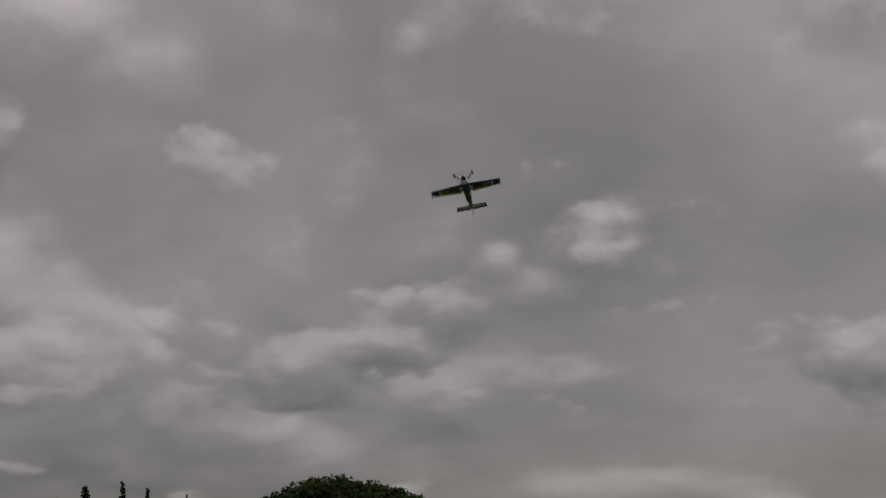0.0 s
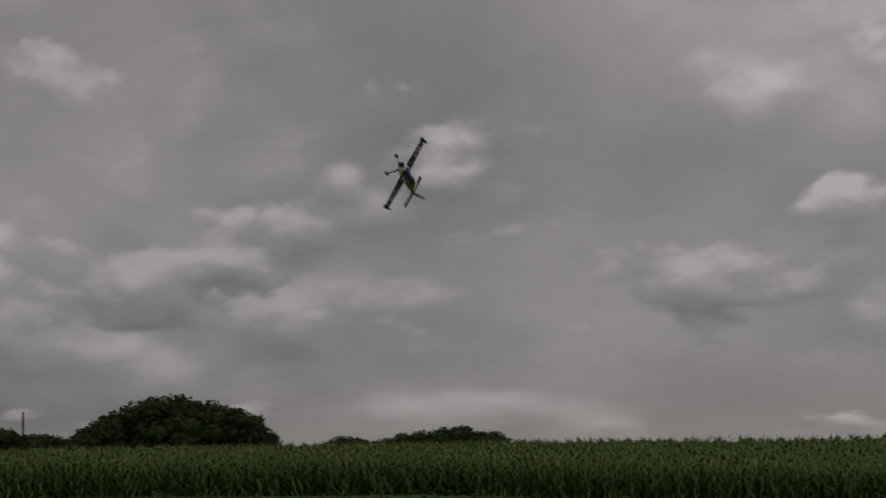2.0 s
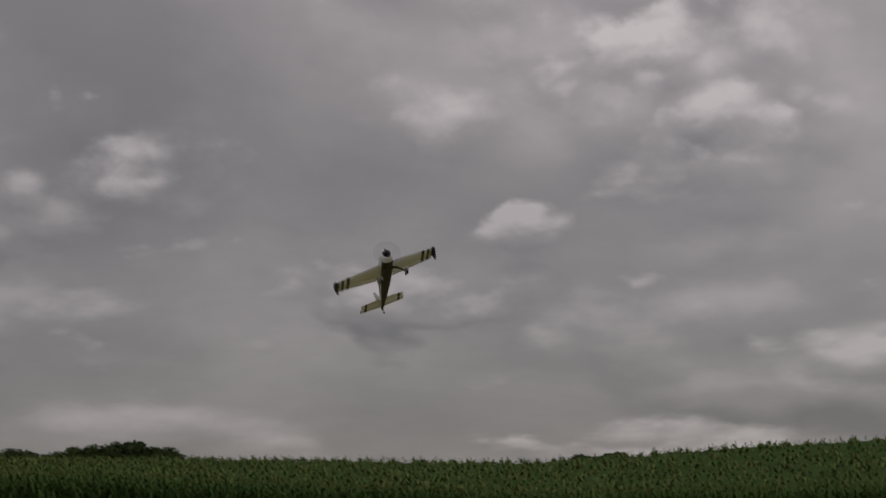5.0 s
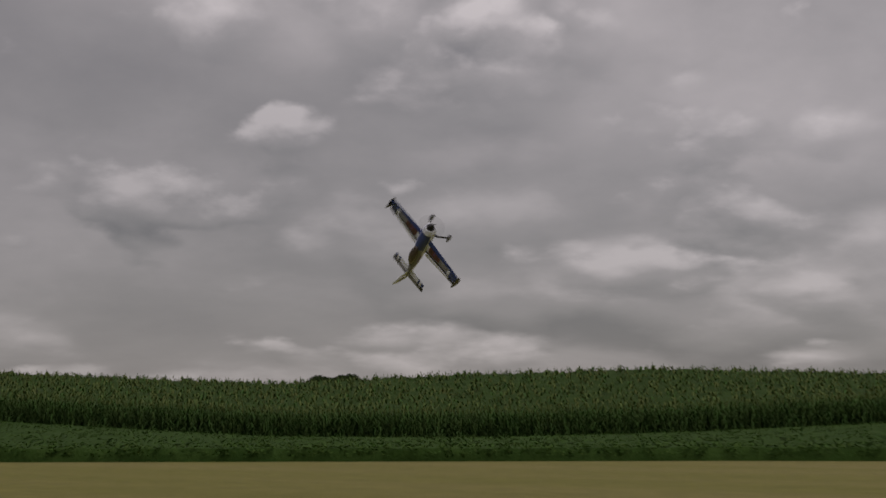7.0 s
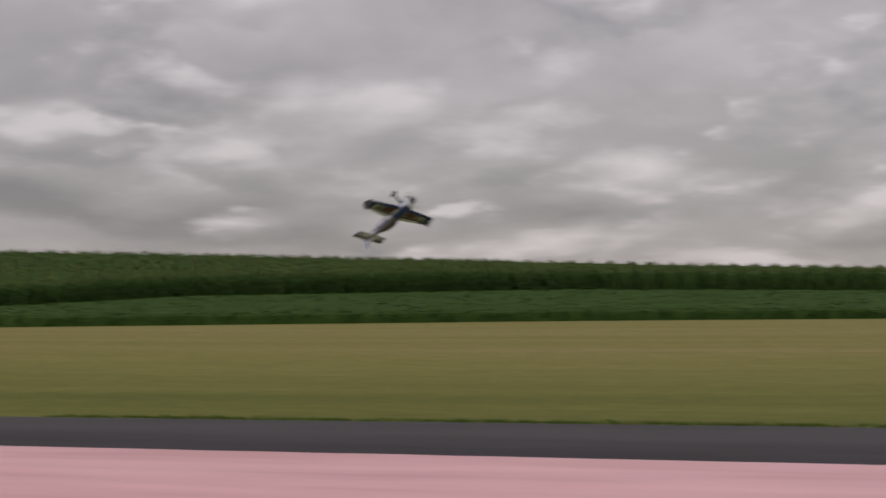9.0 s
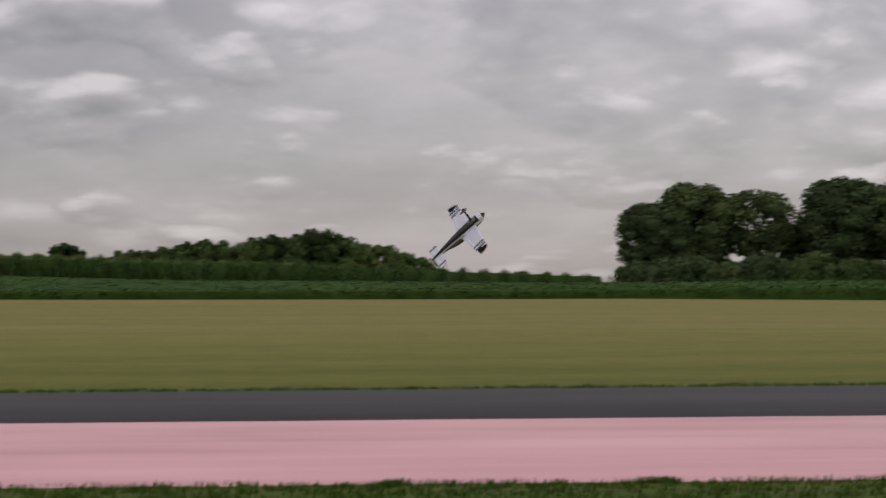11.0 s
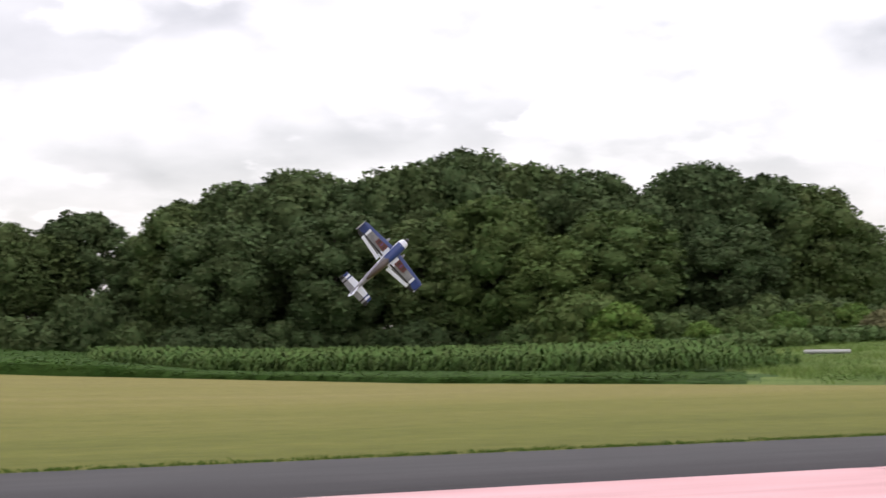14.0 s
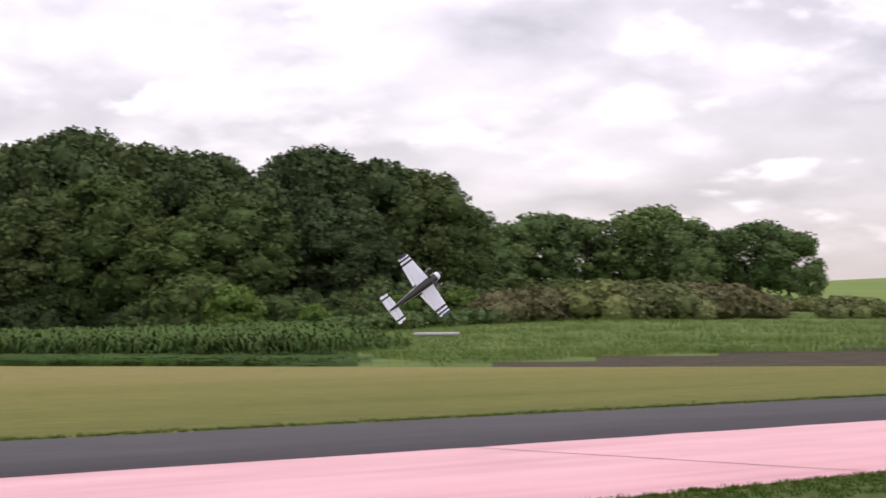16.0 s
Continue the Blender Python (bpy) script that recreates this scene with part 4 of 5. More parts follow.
def wing_panel(stations, side, top_mat, low_mat, edge_mat=None, axis="y"):
    """Aerofoil panel; stations (span, leading x, trailing x, thickness); one material slot each for the upper and lower face of every bay."""
    shape = ((0.0, 0.0), (0.06, 0.55), (0.25, 1.0), (0.6, 0.75), (1.0, 0.06))
    v, f, s = [], [], []
    n = 2 * len(shape) - 1
    for b, lead, trail, th in stations:
        ring = [(lead + (trail - lead) * u, th / 2 * h) for u, h in shape] + [(lead + (trail - lead) * u, -th / 2 * h) for u, h in reversed(shape[1:])]
        for x, z in ring:
            v.append((x, side * b, z) if axis == "y" else (x, z, b))
    for i in range(len(stations) - 1):
        for j in range(n):
            k = (j + 1) % n
            q = (i * n + j, i * n + k, (i + 1) * n + k, (i + 1) * n + j)
            f.append(q if side > 0 else tuple(reversed(q)))
            upper = j < len(shape) - 1
            lead_bay = j == 0 or j == 1
            m = (edge_mat[i] if (edge_mat and upper and lead_bay) else (top_mat[i] if upper else low_mat[i]))
            s.append(m)
    f.append(tuple(range(n)))
    f.append(tuple(range((len(stations) - 1) * n, len(stations) * n)))
    s += [top_mat[0], top_mat[-1]]
    return v, f, s


def build_plane():
    root = tagged(new("model_aeroplane"), "white aerobatic model aeroplane with blue-edged wing tops and black-striped underside", "model aeroplane")
    mats = [WHITE, BLUE, BLACK, MAROON, PURPLE, GREY_AND_SHADE]
    # fuselage: nose at +x
    sec = [(0.86, 0.075, 0.075, -0.085), (0.83, 0.100, 0.100, -0.110), (0.74, 0.118, 0.118, -0.128), (0.60, 0.122, 0.128, -0.135), (0.45, 0.118, 0.135, -0.140), (0.25, 0.112, 0.138, -0.140), (0.05, 0.100, 0.132, -0.132),
           (-0.20, 0.080, 0.112, -0.112), (-0.45, 0.058, 0.090, -0.085), (-0.70, 0.034, 0.066, -0.055), (-0.88, 0.016, 0.05, -0.03)]
    segs = 20
    v, f = loft(sec, segs)
    slots = []
    for i in range(len(sec) - 1):
        for j in range(segs):
            a = (j + 0.5) / segs * 360
            up, down = 25 < a < 155, 205 < a < 335
            if i < 2:
                slots.append(0)
            elif down:
                slots.append(2)
            elif up:
                slots.append(1 if i < 5 else 5)
            elif 150 < a < 208 or a < 30 or a > 332:
                slots.append(4 if (i in (6, 7) and (160 < a < 185 or 355 < a or a < 20)) else 0)
            else:
                slots.append(0)
    part("fuselage", mesh("fuselage", v, f, mats, slots + [2, 0], smooth=True), root, "white fuselage, black belly, blue front deck")
    for sx in (-1, 1):
        ring = tube([(0, 0, 0), (0, 0, 0.008)], [0.034, 0.03], 12)[0]
        me = mesh("cooling_inlet", [(0.862 + z, sx * 0.042 + x, 0.02 + y) for x, y, z in ring], [tuple(range(12, 24)), *[(k, (k + 1) % 12, 12 + (k + 1) % 12, 12 + k) for k in range(12)]], BLACK)
        part("cooling_inlet", me, root, "black cooling inlet")
    # canopy
    can = [(0.30, 0.02, 0.135, 0.118), (0.24, 0.058, 0.165, 0.105), (0.12, 0.076, 0.202, 0.10), (0.0, 0.078, 0.212, 0.095), (-0.14, 0.068, 0.192, 0.085), (-0.28, 0.046, 0.150, 0.07), (-0.38, 0.02, 0.110, 0.07)]
    part("canopy", mesh("canopy", *loft(can, 16, 2.0), BRONZE, smooth=True), root, "smoked brown bubble canopy")
    # wings: bays from root to tip
    def lead(b):
        return 0.40 - 0.085 * b

    def trail(b):
        return -0.02 + 0.10 * b
    cuts = [0.09, 0.24, 0.48, 0.66, 0.74, 0.80, 0.855, 0.905, 0.945, 1.0]
    st = [(b, lead(b) - (0.03 if b == 1.0 else 0), trail(b), 0.072 - 0.042 * b) for b in cuts]
    # slot 5 above: shade on the white film, painted as grey bays
    top = [0, 5, 5, 5, 0, 1, 1, 1, 1]
    low = [0, 0, 0, 0, 2, 0, 2, 0, 1]
    edge = [1, 1, 1, 1, 1, 1, 1, 1, 1]
    for side, word in ((1, "left"), (-1, "right")):
        wing = part("wing", mesh("wing", *wing_panel(st, side, top, low, edge)[:2], mats, wing_panel(st, side, top, low, edge)[2]), root, "tapered wing, blue-edged white above with shade painted grey, white with black stripes below")
        wing.location, wing.scale = (0.19, 0, 0), (1, 0.97, 1)
        z = 0.036
        # lettering panel, its figures as plain bars
        for x0, x1, y0, y1, mat, dz in ((0.30, 0.13, 0.20, 0.50, MAROON, 0.0),):
            pts = [(x0, side * y0), (x0 - 0.03, side * y1), (x1 + 0.02, side * y1), (x1, side * y0)]
            q = [(x, y, (0.036 - 0.021 * abs(y)) * 1.0 + 0.006) for x, y in pts]
            low4 = [(x, y, h - 0.004) for x, y, h in q]
            fs = [(0, 1, 2, 3), (4, 7, 6, 5), (0, 4, 5, 1), (1, 5, 6, 2), (2, 6, 7, 3), (3, 7, 4, 0)]
            pan = part("lettering_panel", mesh("lettering_panel", q + low4, fs, mat), wing, "maroon panel with pale bars")
        for k in range(3):
            yb = 0.25 + 0.08 * k
            bar = [(x, side * (yb + dy), 0.036 - 0.021 * yb + 0.0085) for x, dy in ((0.265, 0.0), (0.265, 0.028), (0.175, 0.028), (0.175, 0.0))]
            bars = bar + [(x, y, h - 0.003) for x, y, h in bar]
            part("bar", mesh("bar", bars, [(0, 1, 2, 3), (4, 7, 6, 5), (0, 4, 5, 1), (1, 5, 6, 2), (2, 6, 7, 3), (3, 7, 4, 0)], PURPLE if k % 2 else BLACK), wing)
        # sweeping blue flash behind the panel
        fl = [(0.08, side * 0.14, 0.030), (0.10, side * 0.86, 0.012), (0.075, side * 0.86, 0.012), (0.04, side * 0.14, 0.028)]
        part("flash", mesh("flash", fl + [(x, y, h - 0.008) for x, y, h in fl], [(0, 1, 2, 3), (4, 7, 6, 5), (0, 4, 5, 1), (1, 5, 6, 2), (2, 6, 7, 3), (3, 7, 4, 0)], BLACK), wing, "black flash")
        ail = [(b, trail(b) - 0.004, trail(b) - (0.10 - 0.03 * b), 0.016) for b in (0.16, 0.74, 0.80, 0.855, 0.915, 0.965)]
        vv, ff, ss = wing_panel(ail, side, [0, 0, 2, 2, 2], [0, 2, 0, 2, 0])
        part("aileron", mesh("aileron", vv, ff, mats, ss), wing)
        # side force plate at the tip
        out = [(0.33, 0.0), (0.28, 0.045), (0.15, 0.094), (0.05, 0.094), (0.03, 0.03), (0.03, -0.03), (0.05, -0.094), (0.15, -0.094), (0.28, -0.045)]
        n = len(out)
        pv = [(x, side * (1.0 + d), zz) for d in (0.0, 0.012) for x, zz in out]
        pf = [tuple(range(n)), tuple(range(2 * n - 1, n - 1, -1))] + [(k, (k + 1) % n, n + (k + 1) % n, n + k) for k in range(n)]
        part("side_plate", mesh("side_plate", pv, pf, BLACK), wing, "dark upright plate on the wing tip")
        # tail plane
        stb = [(b, -0.60 - 0.10 * b, -0.76, 0.018) for b in (0.02, 0.27, 0.31, 0.36, 0.42)]
        vv, ff, ss = wing_panel(stb, side, [0, 1, 0, 1], [0, 0, 2, 0])
        vv = [(x, y, zz + 0.02) for x, y, zz in vv]
        tail = part("tailplane", mesh("tailplane", vv, ff, mats, ss), root, "tailplane with top darkened for shade, white below with black bands")
        tail.location = (0.05, 0, 0)
        elv = [(b, -0.764, -0.90 + 0.06 * b, 0.014) for b in (0.03, 0.27, 0.31, 0.36, 0.44)]
        # grey elevator tops: shade put into the colour
        vv, ff, ss = wing_panel(elv, side, [5, 2, 5, 2], [0, 0, 2, 0])
        part("elevator", mesh("elevator", [(x, y, zz + 0.02) for x, y, zz in vv], ff, mats, ss), tail)
        # undercarriage
        leg = [((0.42, 0.05, -0.13), 0.036), ((0.43, 0.13, -0.17), 0.028), ((0.44, 0.24, -0.31), 0.02)]
        lv, lf = [], []
        for (x, y, zz), w in leg:
            lv += [(x - w, side * y, zz + 0.006), (x + w, side * y, zz + 0.006), (x + w, side * y, zz - 0.006), (x - w, side * y, zz - 0.006)]
        for i in range(2):
            for j in range(4):
                k = (j + 1) % 4
                lf.append((4 * i + j, 4 * i + k, 4 * i + 4 + k, 4 * i + 4 + j))
        lf += [(0, 1, 2, 3), (8, 9, 10, 11)]
        part("gear_leg", mesh("gear_leg", lv, lf, CARBON), root, "dark carbon undercarriage leg").location = (0.15, 0, 0)
        pv, pf = loft([(0.54, 0.008, -0.32, -0.335), (0.51, 0.03, -0.285, -0.36), (0.44, 0.036, -0.275, -0.365), (0.36, 0.022, -0.29, -0.345), (0.29, 0.006, -0.31, -0.325)], 12)
        pant = part("wheel_pant", mesh("wheel_pant", [(x, y + side * 0.255, zz) for x, y, zz in pv], pf, [GREY_AND_SHADE], smooth=True), root, "grey wheel fairing")
        pant.location = (0.15, 0, 0)
        tv, tf = tube([(0, 0, -0.013), (0, 0, -0.009), (0, 0, 0.009), (0, 0, 0.013)], [0.036, 0.045, 0.045, 0.036], 16)
        tf = [tuple(q) for q in tf] + [tuple(range(16)), tuple(range(48, 64))]
        part("wheel", mesh("wheel", [(0.45 + x, zz + side * 0.255, -0.345 + y) for x, y, zz in tv], tf, RUBBER), pant, "black rubber wheel")
    # fin and rudder
    fin = [(0.04, -0.60, -0.80, 0.020), (0.16, -0.68, -0.80, 0.016), (0.31, -0.76, -0.80, 0.012)]
    vv, ff, ss = wing_panel(fin, 1, [0, 0], [0, 0], axis="z")
    part("fin", mesh("fin", vv, ff, mats, ss), root)
    rud = [(-0.06, -0.806, -0.90, 0.016), (0.05, -0.806, -0.955, 0.016), (0.20, -0.806, -0.955, 0.014), (0.36, -0.806, -0.90, 0.012)]
    vv, ff, ss = wing_panel(rud, 1, [0, 0, 0], [0, 0, 0], axis="z")
    r = part("rudder", mesh("rudder", vv, ff, mats, ss), root, "large white rudder with dark bars")
    for k in range(2):
        for side in (1, -1):
            bar = [(-0.83 - dx, side * 0.0105, 0.10 + 0.07 * k + dz) for dx, dz in ((0, 0), (0.07, 0.015), (0.07, 0.05), (0, 0.035))]
            part("bar", mesh("bar", bar + [(x, y - side * 0.004, h) for x, y, h in bar], [(0, 1, 2, 3), (4, 7, 6, 5), (0, 4, 5, 1), (1, 5, 6, 2), (2, 6, 7, 3), (3, 7, 4, 0)], BLUE), r)
    tw, tf = tube([(0, 0, -0.006), (0, 0, 0.006)], [0.022, 0.022], 12)
    part("tail_wheel", mesh("tail_wheel", [(-0.90 + x, zz, -0.085 + y) for x, y, zz in tw], [tuple(q) for q in tf] + [tuple(range(12)), tuple(range(12, 24))], RUBBER), root)
    part("tail_strut", mesh("tail_strut", *tube([(-0.86, 0, -0.03), (-0.895, 0, -0.085)], [0.006, 0.006], 6), CARBON), root)
    # spinner and propeller
    sp = [(0.865, 0.055, 0.045, -0.065), (0.90, 0.050, 0.040, -0.060), (0.935, 0.034, 0.024, -0.044), (0.955, 0.012, 0.002, -0.022)]
    part("spinner", mesh("spinner", *loft(sp, 14, 2.0), BLACK, smooth=True), root, "black pointed spinner")
    pv, pf = [], []
    for s in (-1, 1):
        base = len(pv)
        for q, (d, c, tw_) in enumerate(((0.03, 0.010, 0.9), (0.055, 0.013, 0.7), (0.08, 0.013, 0.6), (0.10, 0.006, 0.5))):
            for u in (-1, 1):
                for th in (-0.003, 0.003):
                    pv.append((0.888 + u * c * math.sin(tw_) + th, u * c * math.cos(tw_) * s, s * d - 0.01))
            if q:
                a, b = base + 4 * q - 4, base + 4 * q
                pf += [(a, a + 2, b + 2, b), (a + 1, b + 1, b + 3, a + 3), (a, b, b + 1, a + 1), (a + 2, a + 3, b + 3, b + 2)]
    part("propeller", mesh("propeller", pv, pf, CARBON), root, "two-bladed black propeller")
    # the turning blades: a faint thin disc
    ring = [(0.889 + dx, r * math.cos(k * math.pi / 16), r * math.sin(k * math.pi / 16) - 0.01) for dx, r in ((-0.003, 0.05), (-0.002, 0.25), (0.002, 0.25), (0.003, 0.05)) for k in range(32)]
    quads = [(a * 32 + k, a * 32 + (k + 1) % 32, (a + 1) % 4 * 32 + (k + 1) % 32, (a + 1) % 4 * 32 + k) for a in range(4) for k in range(32)]
    part("blade_sweep", mesh("blade_sweep", ring, quads, SWEEP), root, "faint dark sweep of the spinning blades")
    return root


plane = build_plane()

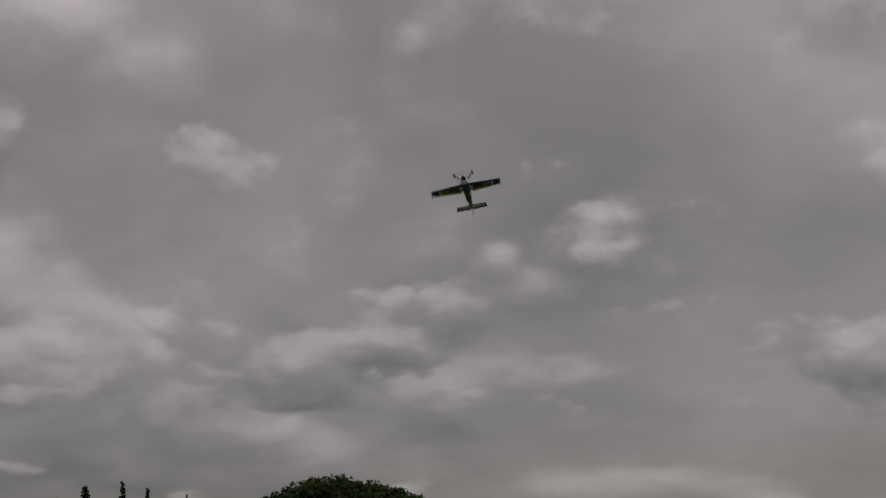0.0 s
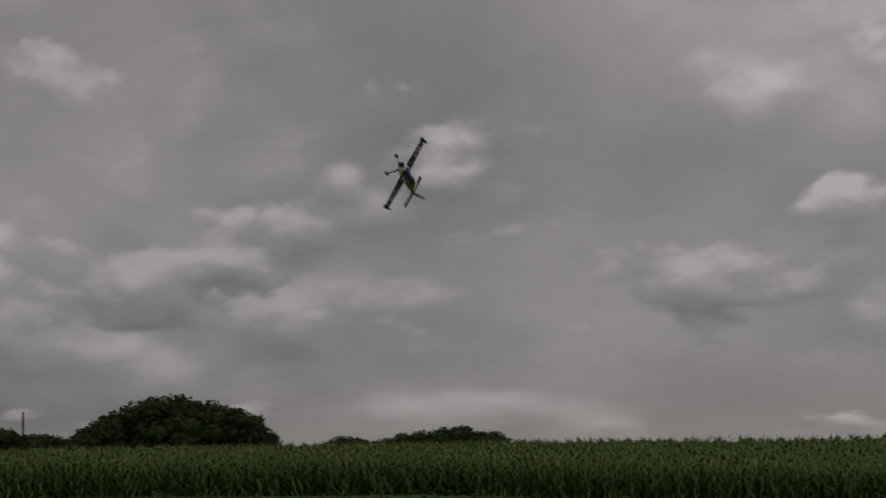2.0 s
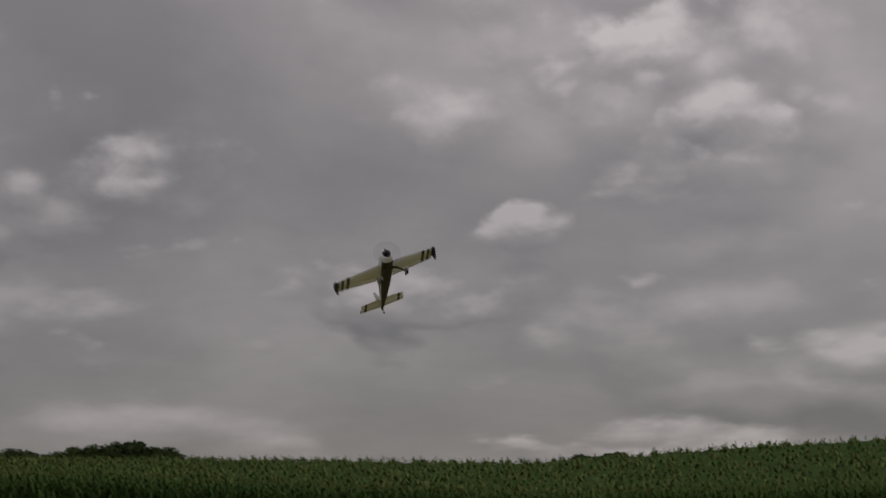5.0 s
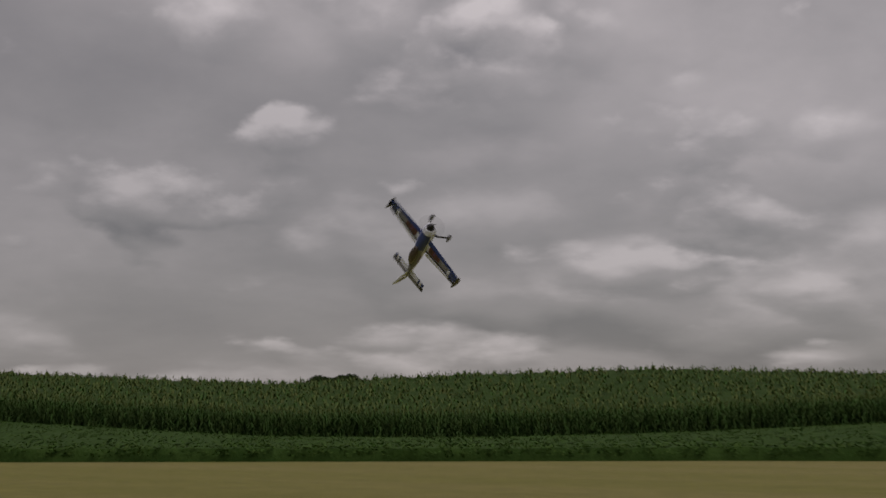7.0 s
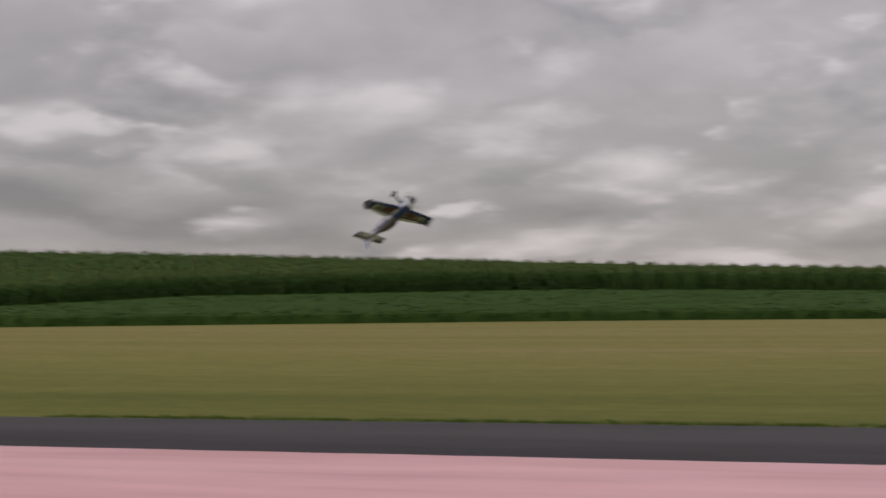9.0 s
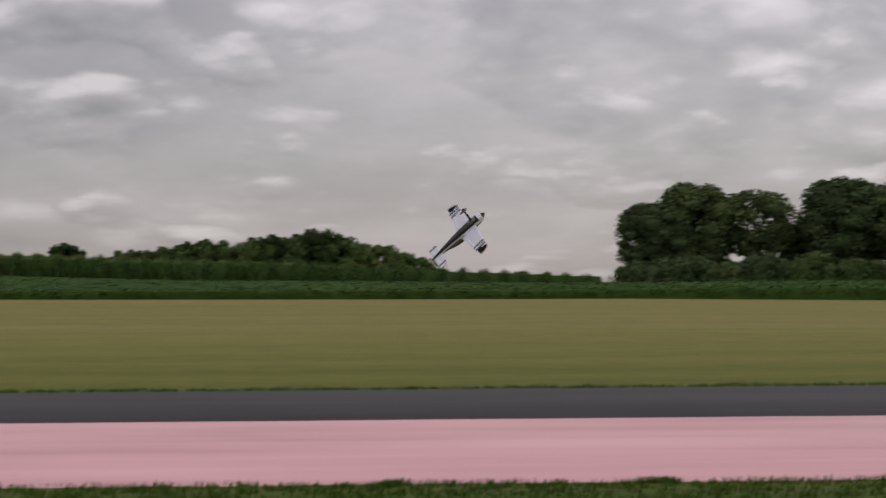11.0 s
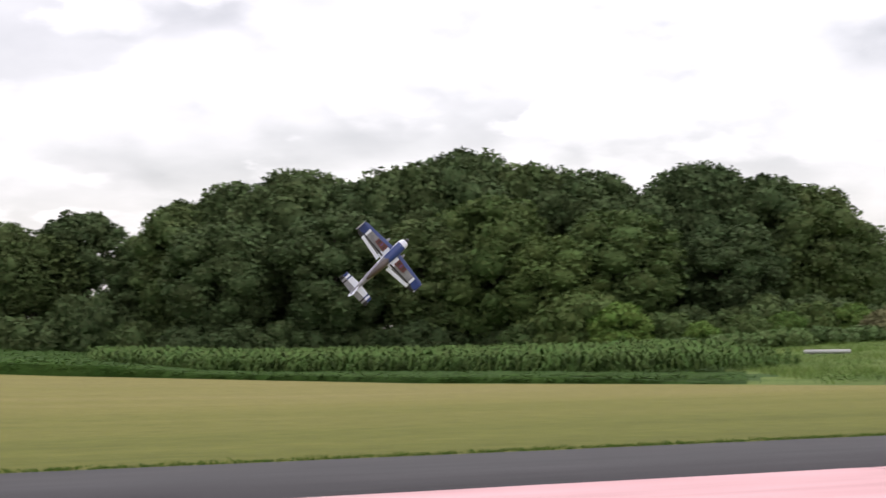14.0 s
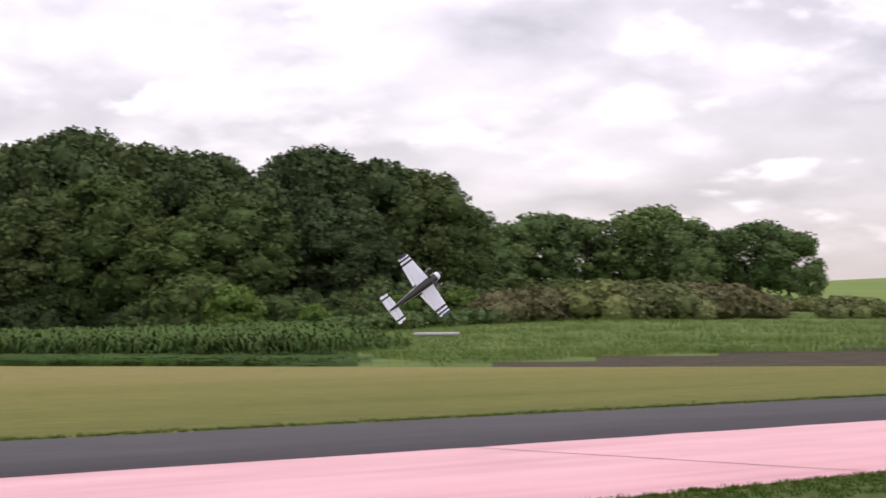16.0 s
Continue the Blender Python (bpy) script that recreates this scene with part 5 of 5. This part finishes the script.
# seconds, place, turn about x, y, z
FLIGHT = [
    (0.0, -106.38, 70.75, 13.78, -171.1, -18.0, -32.8),
    (0.1, -106.04, 70.58, 13.68, 152.2, -16.3, -31.9),
    (0.2, -105.70, 70.42, 13.60, 116.1, -14.7, -31.2),
    (0.3, -105.40, 70.27, 13.52, 79.3, -13.6, -30.6),
    (0.4, -105.11, 70.13, 13.41, 44.9, -12.9, -30.3),
    (0.5, -104.85, 70.01, 13.24, 13.6, -12.3, -30.2),
    (0.6, -104.57, 69.91, 13.04, -19.3, -11.9, -29.9),
    (0.7, -104.26, 69.86, 12.84, -52.8, -11.9, -29.8),
    (0.8, -103.97, 69.86, 12.65, -85.7, -12.5, -29.9),
    (0.9, -103.68, 69.88, 12.46, -117.3, -13.3, -30.4),
    (1.0, -103.39, 69.90, 12.26, -145.8, -14.0, -31.4),
    (1.1, -103.06, 69.93, 11.99, -171.8, -14.2, -32.6),
    (1.2, -102.64, 69.95, 11.83, 159.2, -13.5, -33.7),
    (1.3, -102.18, 69.95, 11.69, 127.2, -12.6, -34.5),
    (1.4, -101.73, 69.94, 11.56, 92.6, -11.9, -35.0),
    (1.5, -101.28, 69.94, 11.43, 59.6, -11.5, -35.3),
    (1.6, -100.84, 69.94, 11.29, 28.1, -11.3, -35.1),
    (1.7, -100.40, 69.95, 11.14, -6.1, -11.4, -34.8),
    (1.8, -99.98, 69.97, 10.97, -42.9, -12.0, -34.9),
    (1.9, -99.63, 69.97, 10.78, -80.1, -13.1, -35.7),
    (2.0, -99.28, 69.99, 10.62, -116.7, -14.4, -36.6),
    (2.1, -98.95, 70.03, 10.35, -150.4, -15.6, -37.6),
    (2.2, -98.59, 70.08, 10.15, 175.8, -16.3, -38.5),
    (2.3, -98.16, 70.14, 10.17, 142.9, -15.7, -39.7),
    (2.4, -97.73, 70.19, 10.22, 110.5, -15.1, -41.2),
    (2.5, -97.28, 70.20, 10.24, 79.8, -14.6, -42.8),
    (2.6, -96.88, 70.11, 10.16, 51.2, -14.4, -43.9),
    (2.7, -96.47, 70.01, 10.03, 21.9, -14.5, -44.4),
    (2.8, -96.04, 69.85, 9.77, -13.3, -15.6, -44.0),
    (2.9, -95.50, 69.83, 9.55, -50.0, -17.5, -43.5),
    (3.0, -94.97, 69.75, 9.36, -86.1, -20.0, -43.0),
    (3.1, -94.41, 69.65, 9.08, -121.5, -22.3, -42.2),
    (3.2, -93.83, 69.57, 8.84, -155.3, -24.1, -41.1),
    (3.3, -93.31, 69.42, 8.69, 174.3, -24.9, -39.7),
    (3.4, -92.83, 69.30, 8.57, 145.2, -25.2, -38.3),
    (3.5, -92.35, 69.20, 8.42, 116.4, -25.2, -37.0),
    (3.6, -91.88, 69.12, 8.29, 87.1, -25.1, -35.9),
    (3.7, -91.43, 69.07, 8.18, 57.3, -25.0, -34.9),
    (3.8, -90.96, 69.03, 8.04, 27.1, -25.0, -34.0),
    (3.9, -90.52, 68.99, 7.90, -3.4, -25.0, -33.2),
    (4.0, -90.08, 68.96, 7.79, -33.9, -25.1, -32.6),
    (4.1, -89.64, 68.94, 7.68, -64.4, -25.3, -32.0),
    (4.2, -89.20, 68.93, 7.56, -94.8, -25.5, -31.6),
    (4.3, -88.77, 68.92, 7.45, -125.2, -25.7, -31.3),
    (4.4, -88.34, 68.92, 7.34, -155.4, -26.0, -31.0),
    (4.5, -87.91, 68.92, 7.23, 174.4, -26.2, -30.9),
    (4.6, -87.49, 68.93, 7.12, 144.2, -26.4, -31.0),
    (4.7, -87.06, 68.93, 7.00, 114.0, -26.6, -31.1),
    (4.8, -86.63, 68.94, 6.89, 83.8, -26.7, -31.5),
    (4.9, -86.20, 68.94, 6.78, 53.6, -27.0, -32.0),
    (5.0, -85.76, 68.93, 6.66, 23.6, -27.3, -32.6),
    (5.1, -85.31, 68.91, 6.54, -6.3, -27.7, -33.5),
    (5.2, -84.85, 68.88, 6.42, -35.8, -28.3, -34.5),
    (5.3, -84.39, 68.83, 6.29, -64.8, -29.3, -35.9),
    (5.4, -83.83, 68.89, 6.24, -92.6, -30.5, -37.7),
    (5.5, -83.33, 68.93, 6.18, -119.4, -31.2, -39.4),
    (5.6, -82.70, 68.98, 6.20, -143.8, -30.9, -41.3),
    (5.7, -81.91, 68.86, 6.25, -170.1, -29.6, -42.6),
    (5.8, -81.08, 68.54, 6.36, 158.0, -27.6, -42.6),
    (5.9, -80.23, 68.14, 6.48, 125.5, -25.6, -42.4),
    (6.0, -79.42, 67.72, 6.56, 91.7, -24.2, -41.9),
    (6.1, -78.08, 66.87, 6.47, 59.7, -22.9, -41.0),
    (6.2, -75.88, 65.38, 6.24, 31.5, -22.4, -40.1),
    (6.3, -73.18, 63.54, 6.06, -0.3, -22.8, -38.4),
    (6.4, -70.34, 61.56, 5.95, -37.8, -23.9, -36.0),
    (6.5, -67.78, 59.69, 5.87, -73.7, -25.3, -33.9),
    (6.6, -65.38, 58.05, 5.78, -108.9, -26.7, -32.4),
    (6.7, -62.85, 56.40, 5.68, -142.3, -27.1, -31.6),
    (6.8, -60.34, 54.62, 5.57, -172.5, -27.1, -30.9),
    (6.9, -57.88, 52.67, 5.48, 156.1, -26.4, -29.7),
    (7.0, -55.33, 50.67, 5.38, 121.7, -24.8, -28.4),
    (7.1, -52.72, 48.69, 5.24, 85.6, -23.1, -27.9),
    (7.2, -50.07, 46.72, 5.08, 50.9, -22.5, -27.3),
    (7.3, -47.45, 44.82, 4.93, 18.1, -23.6, -25.6),
    (7.4, -44.90, 43.03, 4.81, -18.1, -25.6, -22.3),
    (7.5, -42.42, 41.36, 4.78, -56.4, -27.0, -18.8),
    (7.6, -39.88, 39.77, 4.75, -95.9, -28.0, -16.2),
    (7.7, -37.29, 38.17, 4.70, -133.5, -28.7, -14.8),
    (7.8, -34.76, 36.66, 4.64, -168.1, -29.6, -14.6),
    (7.9, -32.44, 35.36, 4.58, 160.4, -30.7, -14.8),
    (8.0, -30.49, 34.38, 4.52, 130.6, -31.4, -14.8),
    (8.1, -28.70, 33.51, 4.53, 98.9, -31.2, -14.1),
    (8.2, -27.67, 33.40, 4.56, 65.4, -30.6, -13.4),
    (8.3, -27.43, 34.17, 4.50, 31.7, -30.2, -12.8),
    (8.4, -27.12, 34.97, 4.44, -2.0, -30.1, -12.3),
    (8.5, -26.73, 35.80, 4.37, -35.0, -29.9, -11.8),
    (8.6, -26.26, 36.63, 4.28, -67.4, -29.9, -11.5),
    (8.7, -25.70, 37.48, 4.20, -99.3, -29.9, -11.3),
    (8.8, -25.09, 38.35, 4.10, -130.6, -29.9, -11.2),
    (8.9, -24.42, 39.24, 3.99, -161.7, -29.9, -11.2),
    (9.0, -23.70, 40.14, 3.89, 167.3, -30.0, -11.2),
    (9.1, -20.70, 42.23, 3.74, 136.2, -29.9, -14.3),
    (9.2, -19.46, 43.31, 3.63, 105.5, -30.1, -15.1),
    (9.3, -18.17, 44.40, 3.53, 74.9, -30.3, -15.9),
    (9.4, -16.84, 45.49, 3.42, 44.4, -30.5, -16.7),
    (9.5, -15.49, 46.57, 3.32, 13.9, -30.7, -17.6),
    (9.6, -14.12, 47.65, 3.23, -16.5, -30.9, -18.5),
    (9.7, -12.76, 48.71, 3.13, -47.1, -31.2, -19.4),
    (9.8, -11.39, 49.74, 3.05, -77.9, -31.5, -20.3),
    (9.9, -10.06, 50.74, 2.96, -109.3, -31.7, -21.2),
    (10.0, -8.77, 51.67, 2.88, -141.5, -32.1, -22.1),
    (10.1, -7.53, 52.50, 2.81, -174.9, -32.4, -22.8),
    (10.2, -6.36, 53.18, 2.73, 150.6, -32.8, -23.4),
    (10.3, -5.29, 53.67, 2.67, 115.9, -33.3, -23.6),
    (10.4, -4.34, 53.91, 2.56, 81.9, -33.8, -23.2),
    (10.5, -3.50, 53.88, 2.47, 49.5, -34.8, -21.8),
    (10.6, -2.78, 53.65, 2.44, 15.0, -35.7, -19.0),
    (10.7, -2.02, 53.23, 2.40, -21.0, -36.8, -15.5),
    (10.8, -1.05, 52.64, 2.44, -58.0, -38.3, -12.6),
    (10.9, 0.00, 51.85, 2.57, -95.2, -40.3, -10.6),
    (11.0, 0.99, 50.85, 2.73, -132.5, -41.2, -9.0),
    (11.1, 1.82, 49.69, 2.89, -167.8, -41.3, -7.4),
    (11.2, 2.58, 48.43, 3.07, 158.7, -40.8, -5.7),
    (11.3, 3.28, 47.14, 3.24, 126.7, -40.1, -3.7),
    (11.4, 3.99, 45.90, 3.37, 96.3, -39.4, -1.6),
    (11.5, 4.68, 44.75, 3.44, 67.3, -38.8, 0.5),
    (11.6, 5.28, 43.71, 3.46, 38.5, -38.6, 2.2),
    (11.7, 5.83, 42.77, 3.44, 9.4, -38.1, 2.7),
    (11.8, 6.44, 41.92, 3.41, -19.5, -37.8, 2.3),
    (11.9, 7.20, 41.13, 3.40, -47.2, -38.0, 0.8),
    (12.0, 8.04, 40.44, 3.41, -72.6, -39.1, -1.9),
    (12.1, 8.87, 39.93, 3.43, -94.9, -40.3, -5.6),
    (12.2, 9.64, 39.62, 3.46, -116.5, -41.0, -9.5),
    (12.3, 10.38, 39.46, 3.51, -139.9, -41.0, -13.3),
    (12.4, 11.09, 39.39, 3.56, -165.1, -40.9, -15.9),
    (12.5, 11.80, 39.37, 3.57, 168.2, -40.7, -17.8),
    (12.6, 12.51, 39.39, 3.58, 140.7, -40.2, -18.9),
    (12.7, 13.23, 39.45, 3.58, 112.6, -39.0, -19.1),
    (12.8, 13.95, 39.56, 3.58, 86.9, -37.5, -18.7),
    (12.9, 14.69, 39.70, 3.57, 62.3, -36.4, -18.5),
    (13.0, 15.43, 39.80, 3.56, 38.1, -35.7, -18.6),
    (13.1, 16.19, 39.88, 3.52, 10.1, -35.8, -18.7),
    (13.2, 16.96, 39.91, 3.44, -19.6, -36.3, -19.2),
    (13.3, 17.73, 39.88, 3.37, -48.9, -37.0, -20.3),
    (13.4, 18.48, 39.82, 3.31, -75.9, -37.5, -21.9),
    (13.5, 19.20, 39.75, 3.30, -100.7, -37.8, -23.9),
    (13.6, 19.91, 39.64, 3.33, -126.0, -38.3, -26.0),
    (13.7, 20.60, 39.48, 3.37, -154.3, -39.0, -27.6),
    (13.8, 21.26, 39.28, 3.41, 170.3, -40.5, -27.1),
    (13.9, 21.88, 39.07, 3.44, 132.2, -41.9, -25.3),
    (14.0, 22.48, 38.88, 3.46, 96.1, -42.6, -22.8),
    (14.1, 23.04, 38.73, 3.51, 62.2, -42.5, -20.4),
    (14.2, 23.56, 38.60, 3.62, 30.5, -41.1, -18.9),
    (14.3, 24.08, 38.49, 3.74, -0.7, -39.4, -17.5),
    (14.4, 24.60, 38.41, 3.85, -32.2, -37.7, -16.6),
    (14.5, 25.16, 38.39, 3.90, -64.6, -36.4, -16.5),
    (14.6, 25.80, 38.45, 3.90, -94.6, -35.1, -16.7),
    (14.7, 26.48, 38.59, 3.87, -122.7, -34.0, -16.9),
    (14.8, 27.18, 38.78, 3.81, -148.8, -33.1, -16.9),
    (14.9, 27.88, 39.03, 3.74, -175.7, -32.8, -16.4),
    (15.0, 28.55, 39.33, 3.67, 157.3, -32.8, -15.4),
    (15.1, 29.25, 39.60, 3.55, 131.1, -32.9, -14.3),
    (15.2, 30.00, 39.79, 3.38, 106.7, -32.8, -13.4),
    (15.3, 30.73, 39.86, 3.20, 82.0, -32.6, -12.8),
    (15.4, 31.41, 39.84, 3.03, 57.2, -32.5, -12.6),
    (15.5, 32.02, 39.77, 2.93, 33.1, -32.6, -13.1),
    (15.6, 32.59, 39.63, 2.86, 8.4, -33.5, -14.1),
    (15.7, 33.19, 39.41, 2.78, -19.8, -35.0, -15.9),
    (15.8, 33.81, 39.15, 2.69, -48.9, -36.1, -18.1),
    (15.9, 34.43, 38.86, 2.61, -76.5, -36.0, -20.0),
    (16.0, 35.02, 38.57, 2.52, -102.3, -35.0, -21.9),
]


def motions():
    walk(plane, [(t, pose(*row)) for t, *row in FLIGHT])


motions()
